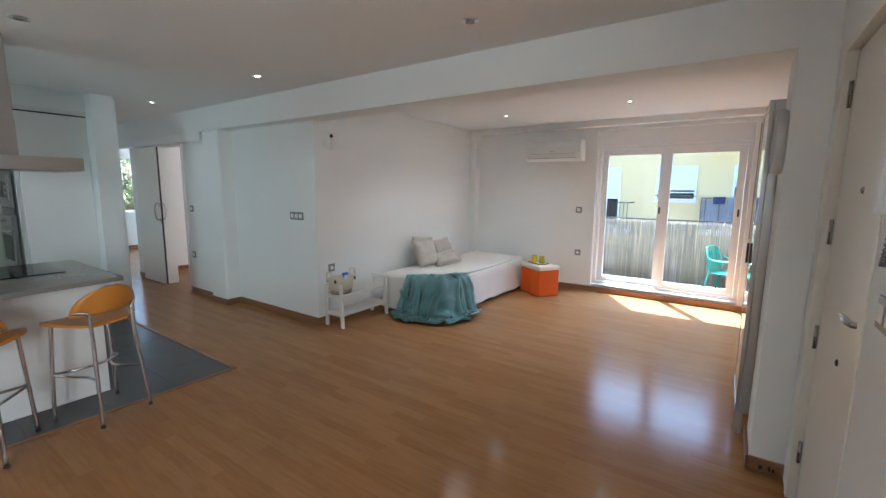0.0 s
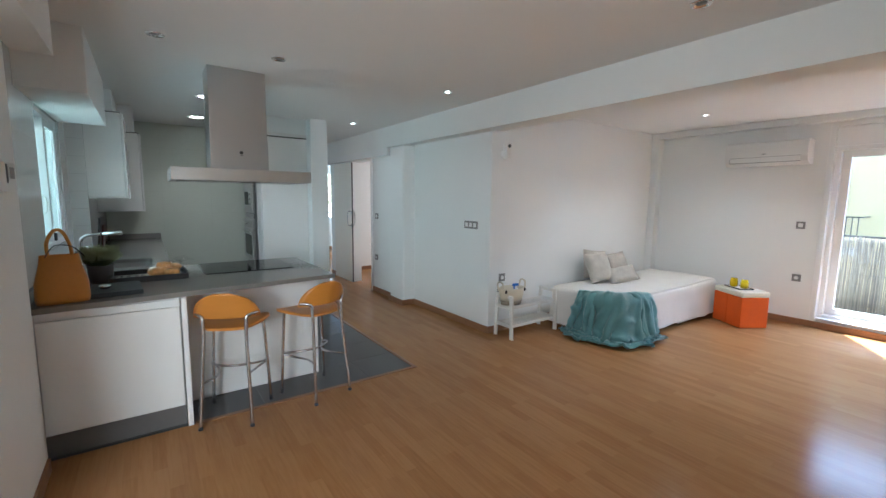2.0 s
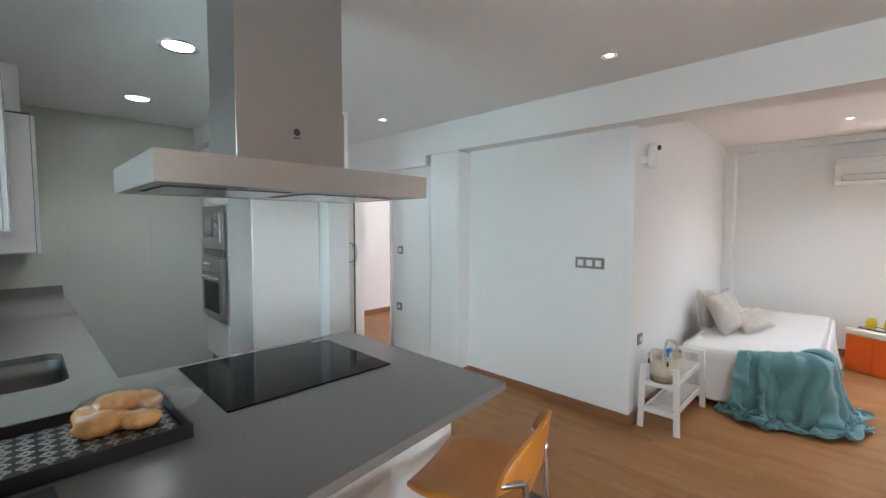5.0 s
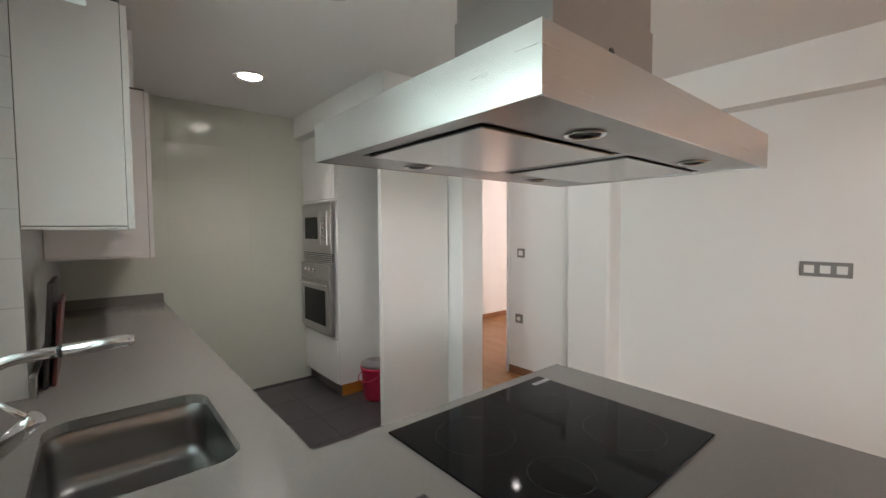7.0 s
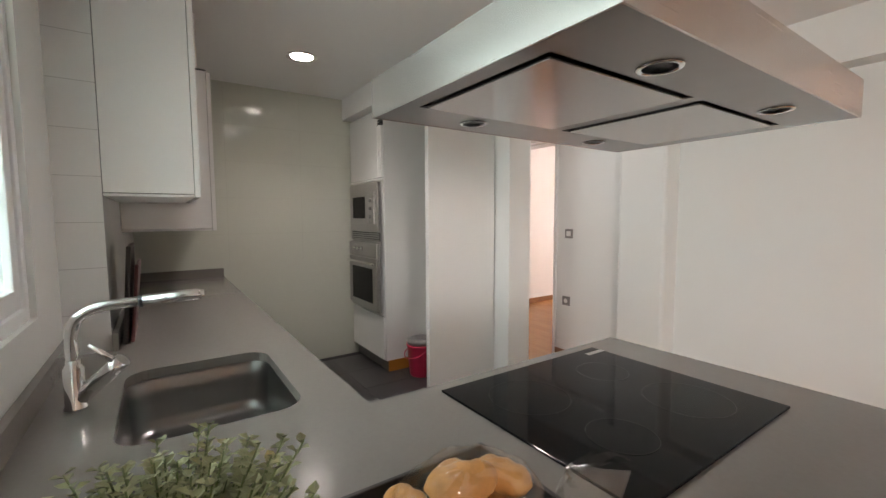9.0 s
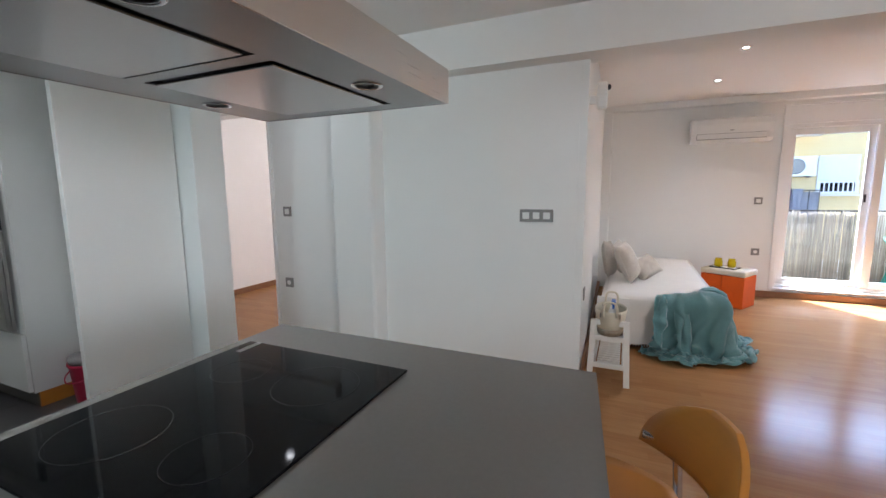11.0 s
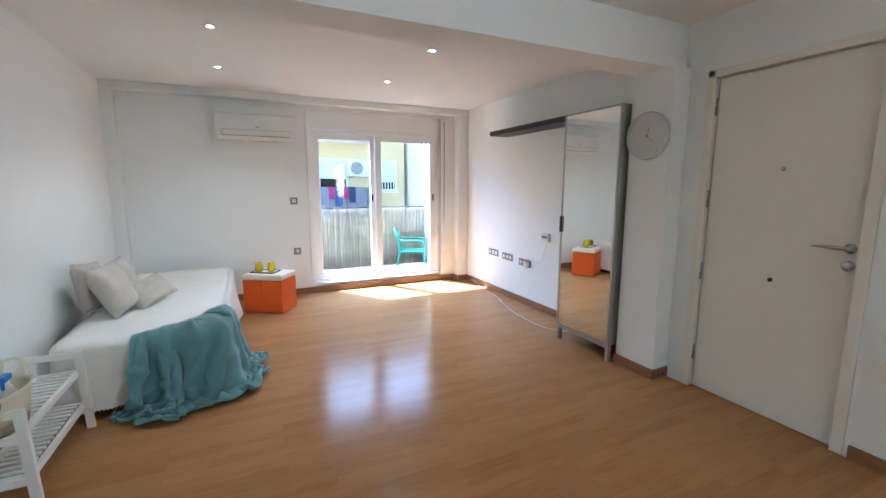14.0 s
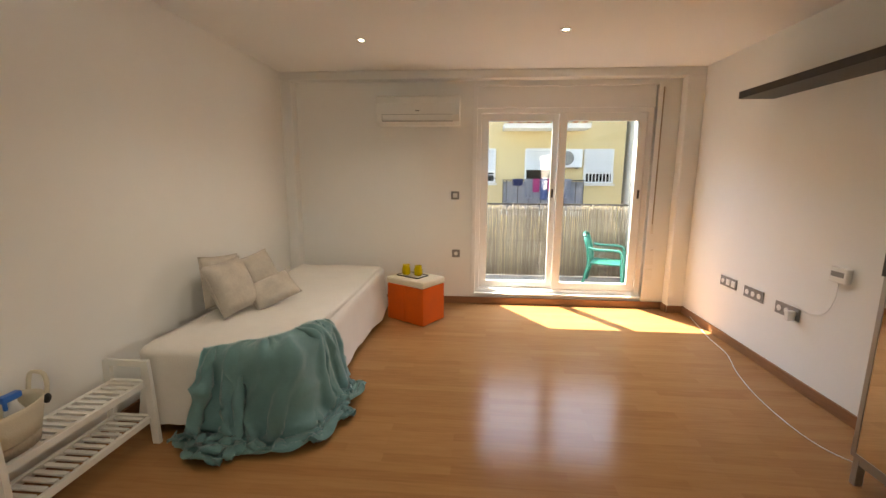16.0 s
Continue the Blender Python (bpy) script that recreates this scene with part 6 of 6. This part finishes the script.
def house(name, label, x0, x1, y, z0, z1, depth, wallmat, wins):
    t = thing(name, label, "apartment building", ((x0 + x1) / 2, y, -6.5))
    cx = (x0 + x1) / 2
    root = t
    part("wall", boxes((x0 - cx, x1 - cx, 0, depth, 0, z1 + 6.5)), wallmat, t)
    part("roof", boxes((x0 - cx - 0.2, x1 - cx + 0.2, -0.4, depth, z1 + 6.5, z1 + 6.75)), M_TERRA, t)
    return t, cx


t, cx = house("apartment_building", "yellow rendered apartment building across the street", -7.0, 4.15, 17.0, -6.5, 7.5, 9, M_FACADE, None)
for dz in (-3.1, 0, 3.1):
    for x0, x1, shut, bars in ((-5.6, -4.6, 1.5, "v"), (-1.25, -0.05, 1.52, "h"), (2.85, 3.80, 1.50, "v")):
        facade_window(t, x0 - cx, x1 - cx, 1.18 + dz + 6.5, 2.30 + dz + 6.5, shut + dz + 6.5, bars, None)
    facade_window(t, 0.92 - cx, 1.95 - cx, 0.20 + dz + 6.5, 2.30 + dz + 6.5, 1.62 + dz + 6.5, "", None)
    facade_window(t, -3.4 - cx, -2.4 - cx, 0.20 + dz + 6.5, 2.30 + dz + 6.5, 1.2 + dz + 6.5, "", None)
b = facade_balcony(t, 0.15 - cx, 2.70 - cx, 0.30 + 6.5, 1.0, None, False)
b2 = facade_balcony(t, 0.15 - cx, 2.80 - cx, 3.02 + 6.5, 0.85, None, True)
b3 = facade_balcony(t, -3.9 - cx, -1.9 - cx, 0.20 + 6.5, 0.9, None, True)
t = thing("outdoor_ac_unit", "white outdoor air conditioning unit on the yellow wall", "air conditioner", (2.32, 16.78, 1.70))
part("case", boxes((-0.40, 0.40, -0.15, 0.15, 0, 0.58), bevel=0.01), M_SHUTTER, t)
part("fan_grille", lathe(bmesh.new(), [(0.21, 0), (0.225, 0.012), (0.19, 0.015), (0.001, 0.01)], 28, Matrix.Translation((-0.10, -0.151, 0.29)) @ Matrix.Rotation(radians(90), 4, "X")), M_GREYP, t)
part("bracket", boxes((-0.3, -0.26, -0.15, 0.22, -0.04, -0.001), (0.26, 0.30, -0.15, 0.22, -0.04, -0.001)), M_GREYP, t)
M_CLOTH = [mat("laundry_navy", (0.05, 0.06, 0.16), 0.9), mat("laundry_pink", (0.55, 0.07, 0.25), 0.9), mat("laundry_blue", (0.12, 0.18, 0.42), 0.9), mat("laundry_grey", (0.35, 0.36, 0.42), 0.9)]
rnd = random.Random(5)
for i, (x, w, h, k) in enumerate(((0.62, 0.34, 0.22, 0), (0.98, 0.24, 0.62, 3), (1.20, 0.22, 0.42, 1), (1.44, 0.24, 0.66, 2), (1.66, 0.22, 0.40, 1), (1.90, 0.24, 0.55, 0), (2.16, 0.24, 0.60, 3))):
    g = thing("laundry_item", "%s cloth hung out to dry on the far balcony" % ("navy", "pink", "blue", "grey")[k], "laundry", (x, 16.06, 1.33), group="laundry on the far balcony")
    rows = [[((u / 8 - 0.5) * w * (1 - 0.1 * v / 8), 0.02 * math.sin(u * 1.7 + i) * v / 8, -h * v / 8) for u in range(9)] for v in range(9)]
    bm = bmesh.new()
    grid_mesh(bm, rows)
    bmesh.ops.solidify(bm, geom=bm.faces[:], thickness=0.01)
    part("cloth", bm, M_CLOTH[k], g)
t = thing("balcony_cover", "grey cloth screen on the far balcony railing", "balcony screen", (1.42, 16.10, 0.32))
rows = [[(-1.25 + 2.5 * u / 40, 0.03 * math.sin(u * 1.1), 0.92 * v / 4) for u in range(41)] for v in range(5)]
bm = bmesh.new()
grid_mesh(bm, rows)
bmesh.ops.solidify(bm, geom=bm.faces[:], thickness=0.008)
part("cloth", bm, M_CLOTH[3], t)
rnd = random.Random(11)
for i in range(9):
    x = 0.35 + i * 0.28
    g = thing("flower_pot", "terracotta pot with a small plant on the far balcony", "flower pot", (x, 16.06, 3.03), group="pots on the far balcony")
    part("pot", lathe(bmesh.new(), [(0.07, 0), (0.10, 0.16), (0.10, 0.18)], 12), M_TERRA, g)
    bm = bmesh.new()
    for k in range(60):
        c = Vector((rnd.gauss(0, 0.06), rnd.gauss(0, 0.05), 0.24 + rnd.gauss(0, 0.05)))
        v = [bm.verts.new(c + Vector((rnd.uniform(-0.035, 0.035), rnd.uniform(-0.035, 0.035), rnd.uniform(-0.03, 0.03)))) for _ in range(3)]
        bm.faces.new(v)
    tagged(part("leaves", bm, M_LEAF, g), kind="stuff")
t, cx = house("white_building", "white rendered building further along the street", 4.3, 14.0, 15.6, -6.5, 7.0, 9, M_FACADE_W, None)
for dz in (-3.1, 0, 3.1):
    for x0 in (5.4, 8.0, 10.6):
        facade_window(t, x0 - cx, x0 + 1.0 - cx, 1.18 + dz + 6.5, 2.30 + dz + 6.5, 1.5 + dz + 6.5, "v", None)
t, cx = house("white_building", "pale building at the other end of the street", -18.0, -7.2, 16.5, -6.5, 8.0, 9, M_FACADE_W, None)
for dz in (-3.1, 0, 3.1):
    for x0 in (-10.0, -13.0, -16.0):
        facade_window(t, x0 - cx, x0 + 1.0 - cx, 1.18 + dz + 6.5, 2.30 + dz + 6.5, 1.5 + dz + 6.5, "v", None)

# Hall end: low parapet wall and a tree outside
structure("hall_window_frame", boxes((-10.80, -10.74, 4.2, 4.25, 0.85, 2.15), (-10.80, -10.74, 5.55, 5.6, 0.85, 2.15), (-10.80, -10.74, 4.25, 5.55, 0.85, 0.90), (-10.80, -10.74, 4.25, 5.55, 2.10, 2.15)), M_ALU, "white frame of the hall window")
t = thing("tree", "leafy green tree outside the hall window", "tree", (-16.0, 6.5, -6.5))
bm = bmesh.new()
tube(bm, curve_pts([(0, 0, 0), (0.1, 0, 3), (0, 0.1, 6), (0.1, 0, 8.4)], 4), [0.25] * 5 + [0.2] * 4 + [0.12] * 4, 10)
for i in range(7):
    a = i * 0.9
    tube(bm, [(0.05, 0.05, 5.2 + i * 0.4), (math.cos(a) * 0.8, math.sin(a) * 0.8, 6.4 + i * 0.35), (math.cos(a) * 1.5, math.sin(a) * 1.5, 7.2 + i * 0.3)], [0.09, 0.06, 0.02], 6)
part("trunk", bm, M_TRUNK, t)
rnd = random.Random(2)
verts, faces = [], []
blobs = [(rnd.gauss(0, 1.1), rnd.gauss(0, 1.2), 7.4 + rnd.gauss(0, 0.9), rnd.uniform(0.35, 0.75)) for _ in range(34)]
for bx, by, bz, br in blobs:
    for k in range(230):
        d = Vector((rnd.gauss(0, 1), rnd.gauss(0, 1), rnd.gauss(0, 1))).normalized() * br * rnd.random() ** 0.4
        c = Vector((bx, by, bz)) + d
        i0 = len(verts)
        e1 = Vector((rnd.gauss(0, 1), rnd.gauss(0, 1), rnd.gauss(0, 1))).normalized() * 0.05
        e2 = Vector((rnd.gauss(0, 1), rnd.gauss(0, 1), rnd.gauss(0, 1))).normalized() * 0.03
        verts += [c - e1, c + e2, c + e1, c - e2]
        faces.append((i0, i0 + 1, i0 + 2, i0 + 3))
me = bpy.data.meshes.new("crown")
me.from_pydata([tuple(v) for v in verts], [], faces)
me.materials.append(M_LEAF)
ob = new("crown", me)
ob.parent = t
tagged(ob, kind="stuff")

# Kitchen floor tiles
bm = bmesh.new()
box(bm, 0.0015, 0.3985, 0.0015, 0.3985, -0.004, 0.002)
tile_mesh = bpy.data.meshes.new("tile")
bm.to_mesh(tile_mesh)
bm.free()
tile_mesh.materials.append(M_TILE)
kitchen_floor = bpy.data.objects["floor_kitchen"]
for i in range(6):
    for j in range(6):
        x, y = -2.288 - 0.4 * (i + 1), 2.506 - 0.4 * (j + 1)
        if y > 0.05 or x > -10:
            ob = new("tile", tile_mesh)
            ob.parent = kitchen_floor
            ob.location = (x, y, 0)
for i in range(4):
    for j in range(4):
        x, y = -4.688 - 0.4 * (i + 1), 2.506 - 0.4 * (j + 1)
        ob = new("tile", tile_mesh)
        ob.parent = kitchen_floor
        ob.location = (x, y, 0)
